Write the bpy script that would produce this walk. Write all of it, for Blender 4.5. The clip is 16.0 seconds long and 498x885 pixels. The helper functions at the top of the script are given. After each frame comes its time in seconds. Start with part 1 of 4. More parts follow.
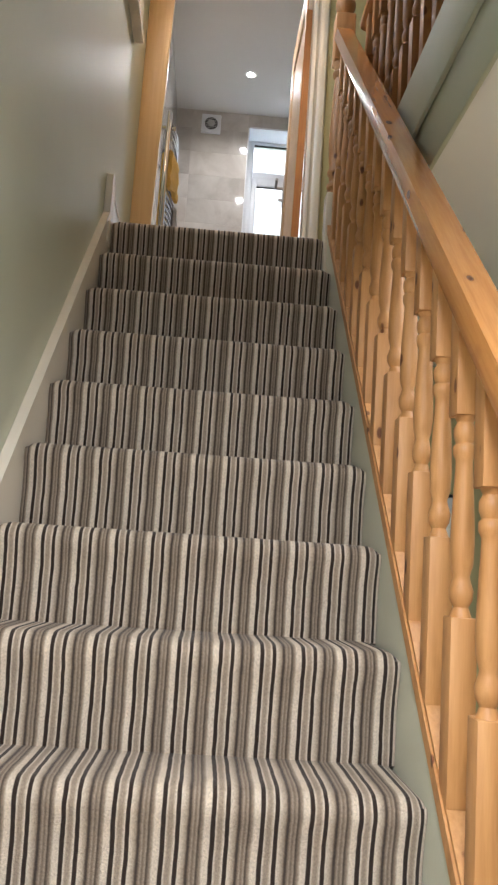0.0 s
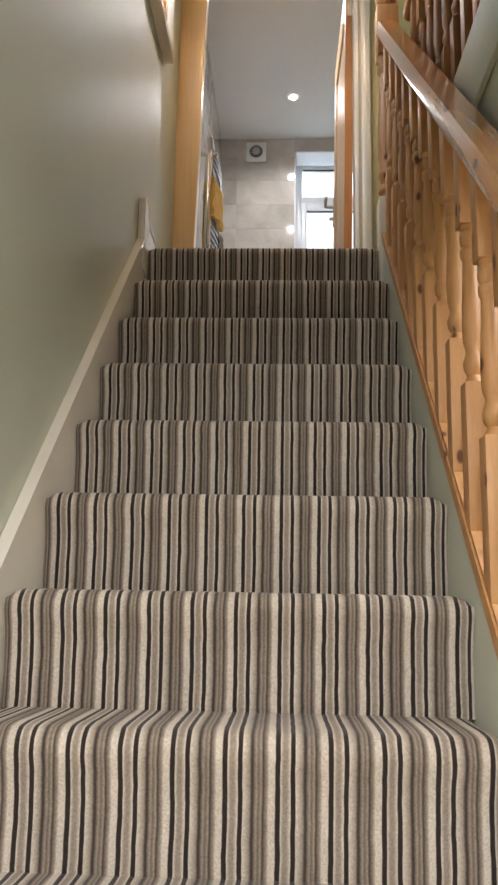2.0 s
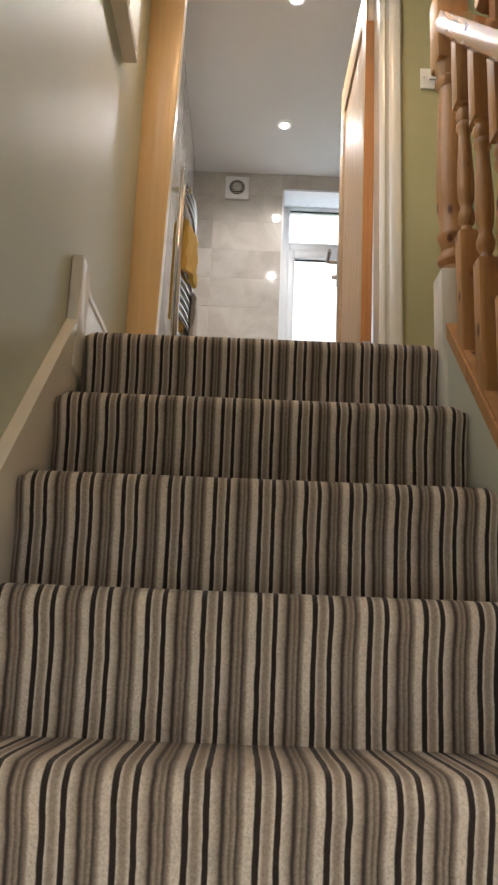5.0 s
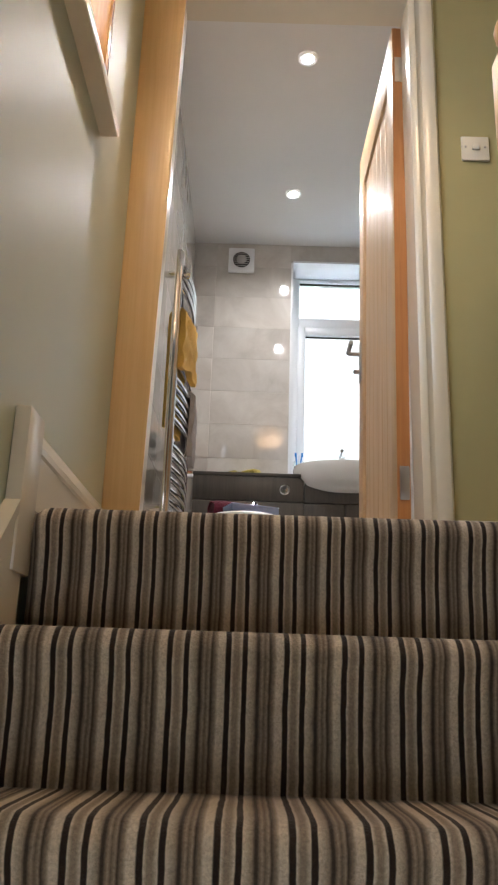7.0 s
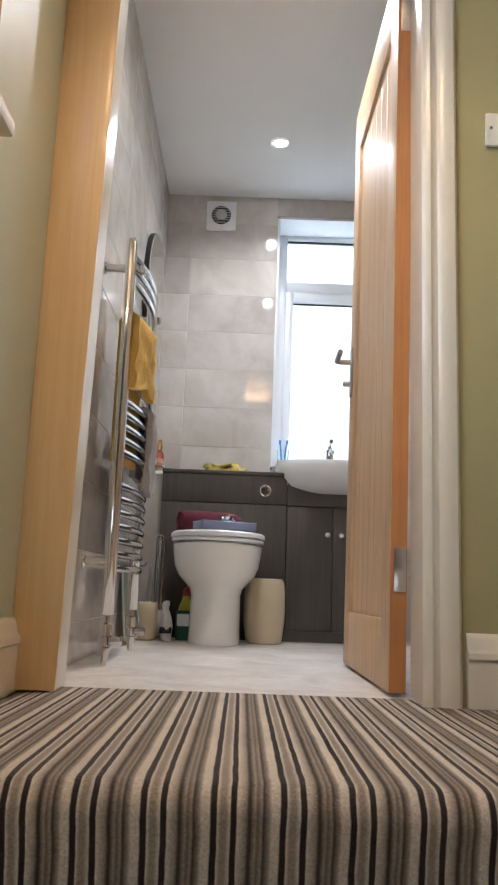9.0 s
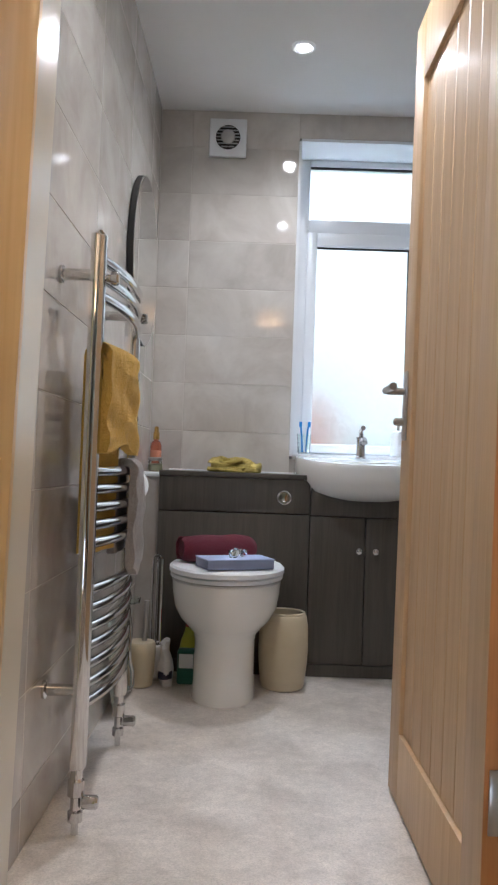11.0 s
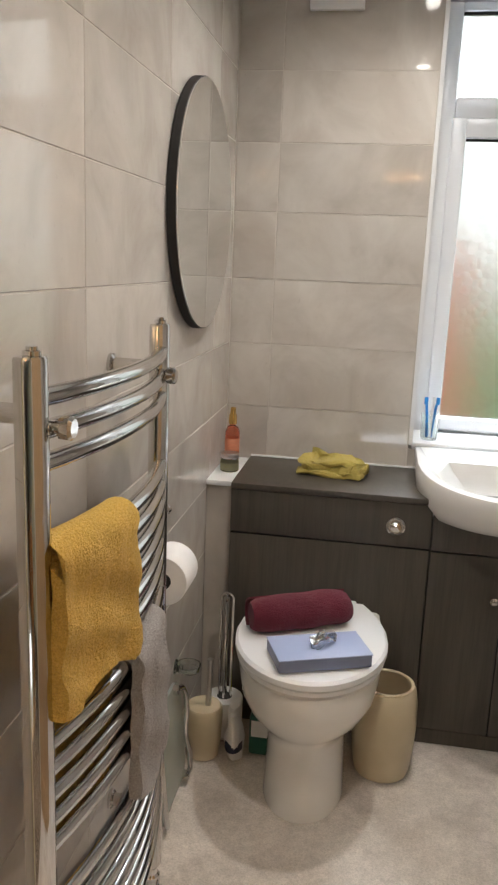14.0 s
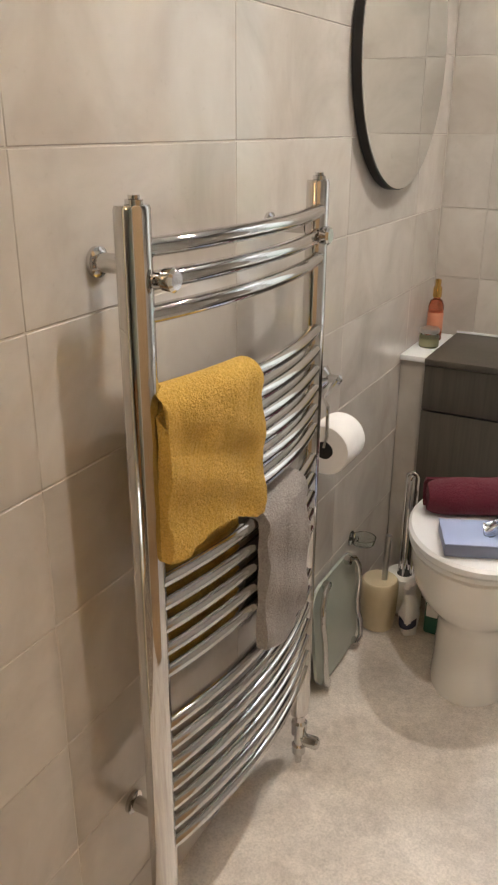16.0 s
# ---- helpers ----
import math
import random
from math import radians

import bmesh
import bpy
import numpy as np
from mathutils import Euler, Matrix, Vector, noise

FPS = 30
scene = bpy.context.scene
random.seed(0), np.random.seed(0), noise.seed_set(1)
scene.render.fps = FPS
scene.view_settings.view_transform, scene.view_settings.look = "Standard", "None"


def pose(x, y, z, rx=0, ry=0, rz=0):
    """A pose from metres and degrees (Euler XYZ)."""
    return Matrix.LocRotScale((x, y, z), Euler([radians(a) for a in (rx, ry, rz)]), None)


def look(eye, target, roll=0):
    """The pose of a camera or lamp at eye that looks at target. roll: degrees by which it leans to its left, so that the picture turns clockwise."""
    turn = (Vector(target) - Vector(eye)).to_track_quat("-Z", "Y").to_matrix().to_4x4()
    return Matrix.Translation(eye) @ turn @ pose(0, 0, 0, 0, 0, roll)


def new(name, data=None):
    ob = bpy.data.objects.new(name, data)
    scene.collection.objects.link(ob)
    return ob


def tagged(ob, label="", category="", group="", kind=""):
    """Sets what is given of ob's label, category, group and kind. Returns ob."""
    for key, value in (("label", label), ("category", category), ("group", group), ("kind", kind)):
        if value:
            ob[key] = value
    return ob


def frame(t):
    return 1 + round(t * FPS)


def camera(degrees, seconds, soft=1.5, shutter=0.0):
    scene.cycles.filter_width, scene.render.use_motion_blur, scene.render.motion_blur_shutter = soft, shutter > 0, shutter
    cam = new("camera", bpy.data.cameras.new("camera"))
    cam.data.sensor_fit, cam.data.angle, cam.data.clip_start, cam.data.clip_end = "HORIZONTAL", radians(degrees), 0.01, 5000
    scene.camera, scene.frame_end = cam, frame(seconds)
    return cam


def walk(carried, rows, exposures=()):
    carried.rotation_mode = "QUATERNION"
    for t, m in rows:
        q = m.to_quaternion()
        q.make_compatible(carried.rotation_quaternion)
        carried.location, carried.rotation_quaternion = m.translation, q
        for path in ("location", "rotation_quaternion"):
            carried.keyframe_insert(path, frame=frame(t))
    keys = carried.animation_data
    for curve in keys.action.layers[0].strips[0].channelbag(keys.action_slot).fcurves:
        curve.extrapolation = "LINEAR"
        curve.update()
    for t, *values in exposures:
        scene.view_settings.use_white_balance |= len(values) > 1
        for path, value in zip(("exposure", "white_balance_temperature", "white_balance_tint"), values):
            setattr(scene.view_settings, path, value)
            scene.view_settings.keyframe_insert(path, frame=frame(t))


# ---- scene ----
cam = camera(34.9, 16.0, soft=2.3)
PATH = [
    (0, (-0.312, 0.284, -1.311), (-0.218, 2.26, -1.016), 3.8),
    (0.5, (-0.281, 0.308, -1.274), (-0.253, 2.285, -0.969), 1.3),
    (1, (-0.269, 0.306, -1.263), (-0.243, 2.275, -0.909), 0.8),
    (1.5, (-0.274, 0.417, -1.266), (-0.269, 2.383, -0.899), 1.1),
    (2, (-0.261, 0.583, -1.264), (-0.349, 2.545, -0.886), 1.1),
    (2.5, (-0.257, 0.673, -1.271), (-0.322, 2.628, -0.856), 1.6),
    (3, (-0.291, 0.901, -1.227), (-0.247, 2.849, -0.777), 0.9),
    (3.5, (-0.337, 1.1, -1.044), (-0.168, 3.037, -0.574), 0.2),
    (4, (-0.288, 1.288, -0.939), (-0.137, 3.223, -0.457), 0.2),
    (4.5, (-0.328, 1.388, -0.805), (-0.304, 3.339, -0.368), 2.8),
    (6.8, (-0.424, 1.99, -0.322), (-0.441, 3.904, 0.259), 1.5),
    (7, (-0.4, 1.981, -0.275), (-0.41, 3.896, 0.299), 1.9),
    (7.5, (-0.308, 2.101, -0.159), (-0.325, 4.024, 0.391), 0.9),
    (8, (-0.308, 2.192, -0.003), (-0.403, 4.13, 0.483), 0.1),
    (8.5, (-0.357, 2.315, 0.132), (-0.37, 4.267, 0.567), 0.9),
    (8.7, (-0.323, 2.329, 0.159), (-0.318, 4.287, 0.571), 2.2),
    (10.8, (-0.326, 2.87, 0.794), (-0.322, 4.869, 0.847), 1.4),
    (11, (-0.354, 2.964, 0.788), (-0.364, 4.963, 0.847), 2.0),
    (11.5, (-0.379, 3.133, 0.918), (-0.317, 5.132, 0.913), 2.7),
    (12, (-0.353, 3.284, 0.997), (-0.326, 5.282, 0.904), 2.5),
    (12.5, (-0.349, 3.407, 1.126), (-0.426, 5.396, 0.926), 1.5),
    (13, (-0.361, 3.571, 1.228), (-0.443, 5.549, 0.942), 1.5),
    (13.5, (-0.307, 3.714, 1.339), (-0.462, 5.673, 0.969), 3.8),
    (14, (-0.303, 3.801, 1.388), (-0.617, 5.725, 0.941), 2.3),
    (14.5, (-0.277, 3.872, 1.436), (-0.669, 5.774, 0.958), 1.6),
    (15, (-0.207, 3.905, 1.408), (-0.89, 5.702, 0.858), 1.1),
    (15.5, (-0.141, 3.893, 1.384), (-0.994, 5.574, 0.716), 0.9),
    (16, (-0.133, 3.882, 1.358), (-1.01, 5.518, 0.613), 0.2),
]
walk(cam, [(t, look(eye, target, roll)) for t, eye, target, roll in PATH],
     exposures=[(0, 0.15, 5750, 10), (2, 0.15, 5850, 10), (4.5, 0.25, 6100, 10), (7.5, 0.3, 5750, 10), (8.7, 0.45, 5550, 10), (11, 0.05, 5400, 10), (12.5, -0.05, 5550, 10), (13, -0.05, 6000, 10), (14, 0.0, 6300, 10), (15.2, 0.15, 6450, 10), (16, 0.2, 6550, 10)])

# ---- world, light ----
world = bpy.data.worlds.new("world")
scene.world = world
world.use_nodes = True
wn = world.node_tree.nodes
sky = wn.new("ShaderNodeTexSky")
sky.sky_type = 'NISHITA'
sky.sun_disc = False
sky.sun_elevation, sky.sun_rotation = radians(38), radians(150)
sky.air_density, sky.dust_density = 1.0, 3.0
world.node_tree.links.new(sky.outputs[0], wn["Background"].inputs[0])
wn["Background"].inputs[1].default_value = 0.12


def lamp(name, kind, m, energy, colour, **kw):
    d = bpy.data.lights.new(name, kind)
    d.energy, d.color = energy, colour
    for k, v in kw.items():
        if k == "size": d.size = v
        if k == "size_y": d.shape, d.size_y = 'RECTANGLE', v
        if k == "spot": d.spot_size, d.spot_blend = radians(v), 1.0
        if k == "soft": d.shadow_soft_size = v
        if k == "angle": d.angle = radians(v)
    ob = new(name, d)
    ob.matrix_world = m
    return ob


WARM, DAY = (1.0, 0.80, 0.58), (0.80, 0.90, 1.0)
lamp("sun", 'SUN', look((0, 0, 5), (-2.0, 3.4, 1.9)), 3.2, (1, 0.95, 0.88), angle=10)
lamp("stair_window_daylight", 'AREA', look((-0.93, 3.05, 1.5), (0.6, 2.9, 0.5)), 9, DAY, size=0.9, size_y=0.9)
# Fill through an assumed front door out of view, tilted towards the hall floor.
lamp("front_door_fill", 'AREA', look((-0.1, -1.53, -1.45), (-0.1, 0.3, -2.73)), 20, (0.92, 0.96, 1.0), size=0.75, size_y=1.9)
# Added fill over the lower steps; its source is never in view.
lamp("unseen_hall_fill", 'AREA', look((-0.28, 0.28, -0.345), (-0.28, 0.281, -2.7)), 42, (1.0, 0.95, 0.91), size=0.32)
for sx, sy, watts in ((-0.22, 5.776, 44), (-0.215, 4.78, 36)):
    lamp("downlight_beam", 'SPOT', look((sx, sy, 2.285), (sx, sy, 0)), watts, (1.0, 0.92, 0.83), spot=152, soft=0.025)
# Second added hall fill, for the wall behind the spindles; source unseen.
lamp("unseen_hall_fill", 'AREA', look((0.72, 1.9, -0.345), (0.72, 1.901, -2.7)), 9, (1.0, 0.95, 0.91), size=0.32)
lamp("bathroom_window_daylight", 'AREA', look((0.12, 6.98, 2.75), (-0.1, 5.3, 0.5)), 75, (0.88, 0.94, 1.0), size=0.6, size_y=0.5)
lamp("landing_bulb", 'POINT', pose(-0.24, 3.20, 2.06), 26, (1.0, 0.66, 0.36), soft=0.04)

# ---- materials ----


def nodes_of(name):
    m = bpy.data.materials.new(name)
    m.use_nodes = True
    nt = m.node_tree
    return m, nt, nt.nodes, nt.links, nt.nodes["Principled BSDF"]


def ramp(n, l, fac, stops, mode='LINEAR'):
    r = n.new("ShaderNodeValToRGB")
    r.color_ramp.interpolation = mode
    e = r.color_ramp.elements
    while len(e) < len(stops):
        e.new(0.5)
    for i, (p, c) in enumerate(stops):
        e[i].position, e[i].color = p, (*c, 1)
    l.new(fac, r.inputs[0])
    return r.outputs[0]


def noise_tex(n, l, scale, detail=4, vec=None, rough=0.55, dist=0.0):
    t = n.new("ShaderNodeTexNoise")
    t.inputs["Scale"].default_value, t.inputs["Detail"].default_value = scale, detail
    t.inputs["Roughness"].default_value, t.inputs["Distortion"].default_value = rough, dist
    if vec is not None:
        l.new(vec, t.inputs["Vector"])
    return t.outputs["Fac"]


def coords(n, l, scale=(1, 1, 1), shift_random=0.0):
    tc = n.new("ShaderNodeTexCoord")
    mp = n.new("ShaderNodeMapping")
    mp.inputs["Scale"].default_value = scale
    l.new(tc.outputs["Object"], mp.inputs[0])
    if shift_random:
        oi = n.new("ShaderNodeObjectInfo")
        mu = n.new("ShaderNodeMath")
        mu.operation = 'MULTIPLY'
        mu.inputs[1].default_value = shift_random
        l.new(oi.outputs["Random"], mu.inputs[0])
        cx = n.new("ShaderNodeCombineXYZ")
        for i in range(3):
            l.new(mu.outputs[0], cx.inputs[i])
        l.new(cx.outputs[0], mp.inputs["Location"])
    return mp.outputs[0]


def bump(n, l, p, height, strength, distance):
    b = n.new("ShaderNodeBump")
    b.inputs["Strength"].default_value, b.inputs["Distance"].default_value = strength, distance
    l.new(height, b.inputs["Height"])
    l.new(b.outputs[0], p.inputs["Normal"])


def mix(n, l, fac, a, b, mode='MIX'):
    m = n.new("ShaderNodeMix")
    m.data_type, m.blend_type = 'RGBA', mode
    for s, v in ((m.inputs[0], fac), (m.inputs[6], a), (m.inputs[7], b)):
        if isinstance(v, (int, float)):
            s.default_value = v
        elif isinstance(v, tuple):
            s.default_value = (*v, 1)
        else:
            l.new(v, s)
    return m.outputs[2]


def plain(name, a, b, rough, scale=6, metal=0.0, bump_scale=80, bump_amount=0.1, bump_dist=0.002, rand=0.0, coat=0.0):
    """Two close tones mixed by cloudy noise, with fine relief."""
    m, nt, n, l, p = nodes_of(name)
    v = coords(n, l, shift_random=rand)
    l.new(ramp(n, l, noise_tex(n, l, scale, 5, v), [(0.3, a), (0.7, b)]), p.inputs["Base Color"])
    p.inputs["Roughness"].default_value, p.inputs["Metallic"].default_value = rough, metal
    p.inputs["Coat Weight"].default_value = coat
    if bump_amount:
        bump(n, l, p, noise_tex(n, l, bump_scale, 3, v), bump_amount, bump_dist)
    return m


def wood(name, light, dark, grain=(22, 22, 1.4), rough=0.4, knots=True, coat=0.25, knot_colour=(0.13, 0.042, 0.014)):
    """Straight grain along local z, with knots."""
    m, nt, n, l, p = nodes_of(name)
    v = coords(n, l, grain, 7.0)
    big = noise_tex(n, l, 1.0, 3, v, 0.5, 1.2)
    fine = noise_tex(n, l, 6.0, 3, v, 0.7, 0.3)
    col = ramp(n, l, big, [(0.3, dark), (0.62, light)])
    col = mix(n, l, 0.35, col, ramp(n, l, fine, [(0.35, dark), (0.6, light)]))
    if knots:
        kv = coords(n, l, (17, 17, 9), 5.0)
        vo = n.new("ShaderNodeTexVoronoi")
        vo.inputs["Scale"].default_value = 1.0
        l.new(kv, vo.inputs["Vector"])
        k = ramp(n, l, vo.outputs["Distance"], [(0.09, (1, 1, 1)), (0.125, (0.75, 0.75, 0.75)), (0.15, (0.16, 0.16, 0.16)), (0.24, (0, 0, 0))])
        col = mix(n, l, k, col, knot_colour)
    l.new(col, p.inputs["Base Color"])
    p.inputs["Roughness"].default_value, p.inputs["Coat Weight"].default_value = rough, coat
    p.inputs["Coat Roughness"].default_value = 0.15
    bump(n, l, p, fine, 0.08, 0.001)
    return m


def carpet_material():
    m, nt, n, l, p = nodes_of("striped_carpet")
    tc = n.new("ShaderNodeTexCoord")
    sep = n.new("ShaderNodeSeparateXYZ")
    l.new(tc.outputs["Object"], sep.inputs[0])
    wob = noise_tex(n, l, 24, 2, tc.outputs["Object"])
    wm = n.new("ShaderNodeMath"); wm.operation = 'MULTIPLY_ADD'
    wm.inputs[1].default_value = 0.0035
    ph = n.new("ShaderNodeMath"); ph.operation = 'ADD'; ph.inputs[1].default_value = 0.905
    l.new(sep.outputs[0], ph.inputs[0])
    l.new(wob, wm.inputs[0]); l.new(ph.outputs[0], wm.inputs[2])
    dv = n.new("ShaderNodeMath"); dv.operation = 'DIVIDE'; dv.inputs[1].default_value = 0.080
    l.new(wm.outputs[0], dv.inputs[0])
    fr = n.new("ShaderNodeMath"); fr.operation = 'FRACT'
    l.new(dv.outputs[0], fr.inputs[0])
    dark, lt, mid, gy, dg = (0.024, 0.012, 0.007), (0.64, 0.55, 0.44), (0.33, 0.262, 0.195), (0.165, 0.125, 0.09), (0.06, 0.042, 0.03)
    col = ramp(n, l, fr.outputs[0], [(0.0, dark), (0.066, dark), (0.084, lt), (0.13, mid), (0.20, mid), (0.26, lt), (0.280, dark), (0.352, dark),
                                     (0.370, lt), (0.49, mid), (0.53, dg), (0.56, dg), (0.58, gy), (0.62, mid), (0.66, gy), (0.71, mid), (0.745, dg),
                                     (0.775, gy), (0.82, mid), (0.86, lt), (0.965, lt), (0.99, dark)])
    fleck = noise_tex(n, l, 260, 2, tc.outputs["Object"], 0.8)
    col = mix(n, l, 0.5, col, ramp(n, l, fleck, [(0.32, (0.52, 0.51, 0.50)), (0.68, (1.25, 1.24, 1.22))]), 'MULTIPLY')
    patch = noise_tex(n, l, 7, 3, tc.outputs["Object"])
    col = mix(n, l, 0.6, col, ramp(n, l, patch, [(0.3, (0.78, 0.77, 0.76)), (0.7, (1.08, 1.08, 1.07))]), 'MULTIPLY')
    l.new(col, p.inputs["Base Color"])
    p.inputs["Roughness"].default_value = 0.95
    p.inputs["Sheen Weight"].default_value = 0.08
    bump(n, l, p, fleck, 0.7, 0.004)
    return m


def tile_material():
    m, nt, n, l, p = nodes_of("beige_glazed_tile")
    v = coords(n, l, (1, 1, 1), 9.0)
    c = ramp(n, l, noise_tex(n, l, 4.5, 4, v, 0.6, 0.6), [(0.30, (0.50, 0.455, 0.405)), (0.52, (0.60, 0.56, 0.51)), (0.75, (0.69, 0.655, 0.605))])
    oi = n.new("ShaderNodeObjectInfo")
    c = mix(n, l, 0.5, c, ramp(n, l, oi.outputs["Random"], [(0, (0.78, 0.78, 0.78)), (1, (1.10, 1.10, 1.10))]), 'MULTIPLY')
    sp = noise_tex(n, l, 60, 4, v, 0.7)
    c = mix(n, l, 0.4, c, ramp(n, l, sp, [(0.62, (1, 1, 1)), (0.78, (0.75, 0.72, 0.68))]), 'MULTIPLY')
    l.new(c, p.inputs["Base Color"])
    p.inputs["Roughness"].default_value = 0.06
    p.inputs["Specular IOR Level"].default_value = 0.75
    bump(n, l, p, noise_tex(n, l, 5, 2, v), 0.03, 0.01)
    return m


def frosted(name):
    m, nt, n, l, p = nodes_of(name)
    v = coords(n, l)
    p.inputs["Transmission Weight"].default_value = 1.0
    p.inputs["Roughness"].default_value = 0.33
    p.inputs["IOR"].default_value = 1.3
    p.inputs["Base Color"].default_value = (0.97, 0.99, 1, 1)
    vo = n.new("ShaderNodeTexVoronoi")
    vo.inputs["Scale"].default_value = 34
    l.new(v, vo.inputs["Vector"])
    bump(n, l, p, vo.outputs["Distance"], 0.38, 0.006)
    return m


def emit(name, colour, strength):
    m, nt, n, l, p = nodes_of(name)
    p.inputs["Emission Color"].default_value = (*colour, 1)
    p.inputs["Emission Strength"].default_value = strength
    return m


def towel_material(name, a, b):
    m, nt, n, l, p = nodes_of(name)
    v = coords(n, l)
    f = noise_tex(n, l, 320, 3, v, 0.8)
    c = ramp(n, l, f, [(0.3, a), (0.7, b)])
    c = mix(n, l, 0.5, c, ramp(n, l, noise_tex(n, l, 12, 3, v), [(0.3, (0.8, 0.78, 0.75)), (0.7, (1.1, 1.1, 1.1))]), 'MULTIPLY')
    l.new(c, p.inputs["Base Color"])
    p.inputs["Roughness"].default_value, p.inputs["Sheen Weight"].default_value = 0.95, 0.08
    bump(n, l, p, noise_tex(n, l, 190, 3, v, 0.75), 1.0, 0.008)
    return m


def glass(name, tint=(1, 1, 1), rough=0.02):
    m, nt, n, l, p = nodes_of(name)
    p.inputs["Transmission Weight"].default_value = 1.0
    p.inputs["Roughness"].default_value = rough
    p.inputs["Base Color"].default_value = (*tint, 1)
    return m


def vinyl_material():
    m, nt, n, l, p = nodes_of("mottled_grey_vinyl")
    v = coords(n, l)
    c = ramp(n, l, noise_tex(n, l, 6, 5, v, 0.6, 0.5), [(0.3, (0.56, 0.51, 0.46)), (0.5, (0.70, 0.65, 0.595)), (0.7, (0.82, 0.77, 0.71))])
    sp = noise_tex(n, l, 190, 3, v, 0.75)
    c = mix(n, l, 0.5, c, ramp(n, l, sp, [(0.34, (0.60, 0.58, 0.56)), (0.6, (1.08, 1.08, 1.07))]), 'MULTIPLY')
    md = noise_tex(n, l, 38, 3, v, 0.7)
    c = mix(n, l, 0.5, c, ramp(n, l, md, [(0.35, (0.78, 0.77, 0.76)), (0.65, (1.08, 1.07, 1.06))]), 'MULTIPLY')
    l.new(c, p.inputs["Base Color"])
    p.inputs["Roughness"].default_value = 0.34
    bump(n, l, p, sp, 0.15, 0.001)
    return m


CARPET, TILE = carpet_material(), tile_material()
PINE = wood("varnished_pine", (0.58, 0.305, 0.115), (0.43, 0.20, 0.062), rough=0.5, coat=0.0)
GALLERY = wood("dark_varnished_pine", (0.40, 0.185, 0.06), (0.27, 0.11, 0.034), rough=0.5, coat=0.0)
TAN = wood("warm_pine_trim", (0.72, 0.50, 0.25), (0.64, 0.42, 0.19), grain=(30, 30, 1.0), rough=0.35, knots=False)
RAIL = wood("varnished_pine_rail", (0.60, 0.27, 0.075), (0.43, 0.17, 0.04), grain=(26, 26, 1.6), rough=0.22, coat=0.7)
OAK = wood("oak_veneer", (0.62, 0.43, 0.245), (0.50, 0.325, 0.17), grain=(34, 34, 1.2), rough=0.5, knots=False, coat=0.04)
OAK_EDGE = wood("oak_lipping", (0.50, 0.22, 0.07), (0.40, 0.16, 0.045), grain=(40, 40, 1.4), rough=0.4, knots=False)
GREEN = plain("sage_wall_paint", (0.49, 0.50, 0.385), (0.52, 0.53, 0.41), 0.46, 2.5, bump_scale=140, bump_amount=0.06, bump_dist=0.001)
OCHRE = plain("olive_wall_paint", (0.40, 0.365, 0.18), (0.43, 0.395, 0.20), 0.6, 2.5, bump_scale=140, bump_amount=0.06, bump_dist=0.001)
STRING = plain("pale_string_paint", (0.60, 0.60, 0.49), (0.64, 0.64, 0.53), 0.45, 3)
FASCIA = plain("green_gloss_string", (0.42, 0.44, 0.34), (0.46, 0.48, 0.37), 0.6, 3)
WHITE = plain("white_ceiling_paint", (0.76, 0.75, 0.73), (0.80, 0.79, 0.77), 0.75, 2)
GLOSS = plain("cream_gloss_paint", (0.74, 0.68, 0.56), (0.78, 0.72, 0.60), 0.25, 3, bump_scale=40, bump_amount=0.04)
UPVC = plain("white_plastic", (0.80, 0.81, 0.82), (0.84, 0.85, 0.86), 0.3, 3, bump_amount=0)
CERAMIC = plain("white_ceramic", (0.80, 0.79, 0.76), (0.83, 0.82, 0.79), 0.08, 3, bump_amount=0, coat=0.3)
GROUT = plain("grey_grout", (0.53, 0.49, 0.44), (0.60, 0.56, 0.51), 0.9, 30)
VINYL = vinyl_material()
CHROME = plain("chrome", (0.62, 0.61, 0.60), (0.68, 0.67, 0.66), 0.07, 3, metal=1.0, bump_amount=0)
STEEL = plain("satin_steel", (0.50, 0.48, 0.46), (0.56, 0.54, 0.52), 0.28, 30, metal=1.0, bump_amount=0)
CABINET = wood("dark_woodgrain_laminate", (0.078, 0.067, 0.053), (0.052, 0.045, 0.036), grain=(45, 45, 2.2), rough=0.42, knots=False, coat=0.0)
CREAM = plain("cream_stoneware", (0.52, 0.44, 0.29), (0.58, 0.50, 0.35), 0.35, 8)
# Near-black for black trim, and for painted shade in roll holes and fan grille.
DARK = plain("black_and_hole_shade", (0.012, 0.011, 0.010), (0.02, 0.018, 0.016), 0.6)
MUSTARD = towel_material("mustard_terry", (0.58, 0.34, 0.045), (0.88, 0.60, 0.14))
GREY_TERRY = towel_material("grey_terry", (0.28, 0.255, 0.24), (0.52, 0.49, 0.47))
BURGUNDY = towel_material("burgundy_terry", (0.09, 0.006, 0.018), (0.19, 0.016, 0.038))
YELLOW_CLOTH = towel_material("yellow_cloth", (0.50, 0.38, 0.07), (0.72, 0.60, 0.17))
PAPER = plain("soft_white_paper", (0.80, 0.79, 0.77), (0.86, 0.85, 0.83), 0.9, 20)
LILAC = plain("pale_blue_card", (0.36, 0.43, 0.66), (0.42, 0.49, 0.70), 0.45, 8)
LILAC_SIDE = plain("grey_blue_card", (0.19, 0.22, 0.33), (0.23, 0.26, 0.37), 0.5, 12)
FILM = glass("clear_film", (0.9, 0.94, 1.0), 0.1)
FROST = frosted("obscured_glass")
CLEAR = glass("clear_glass", (0.92, 0.98, 0.96))
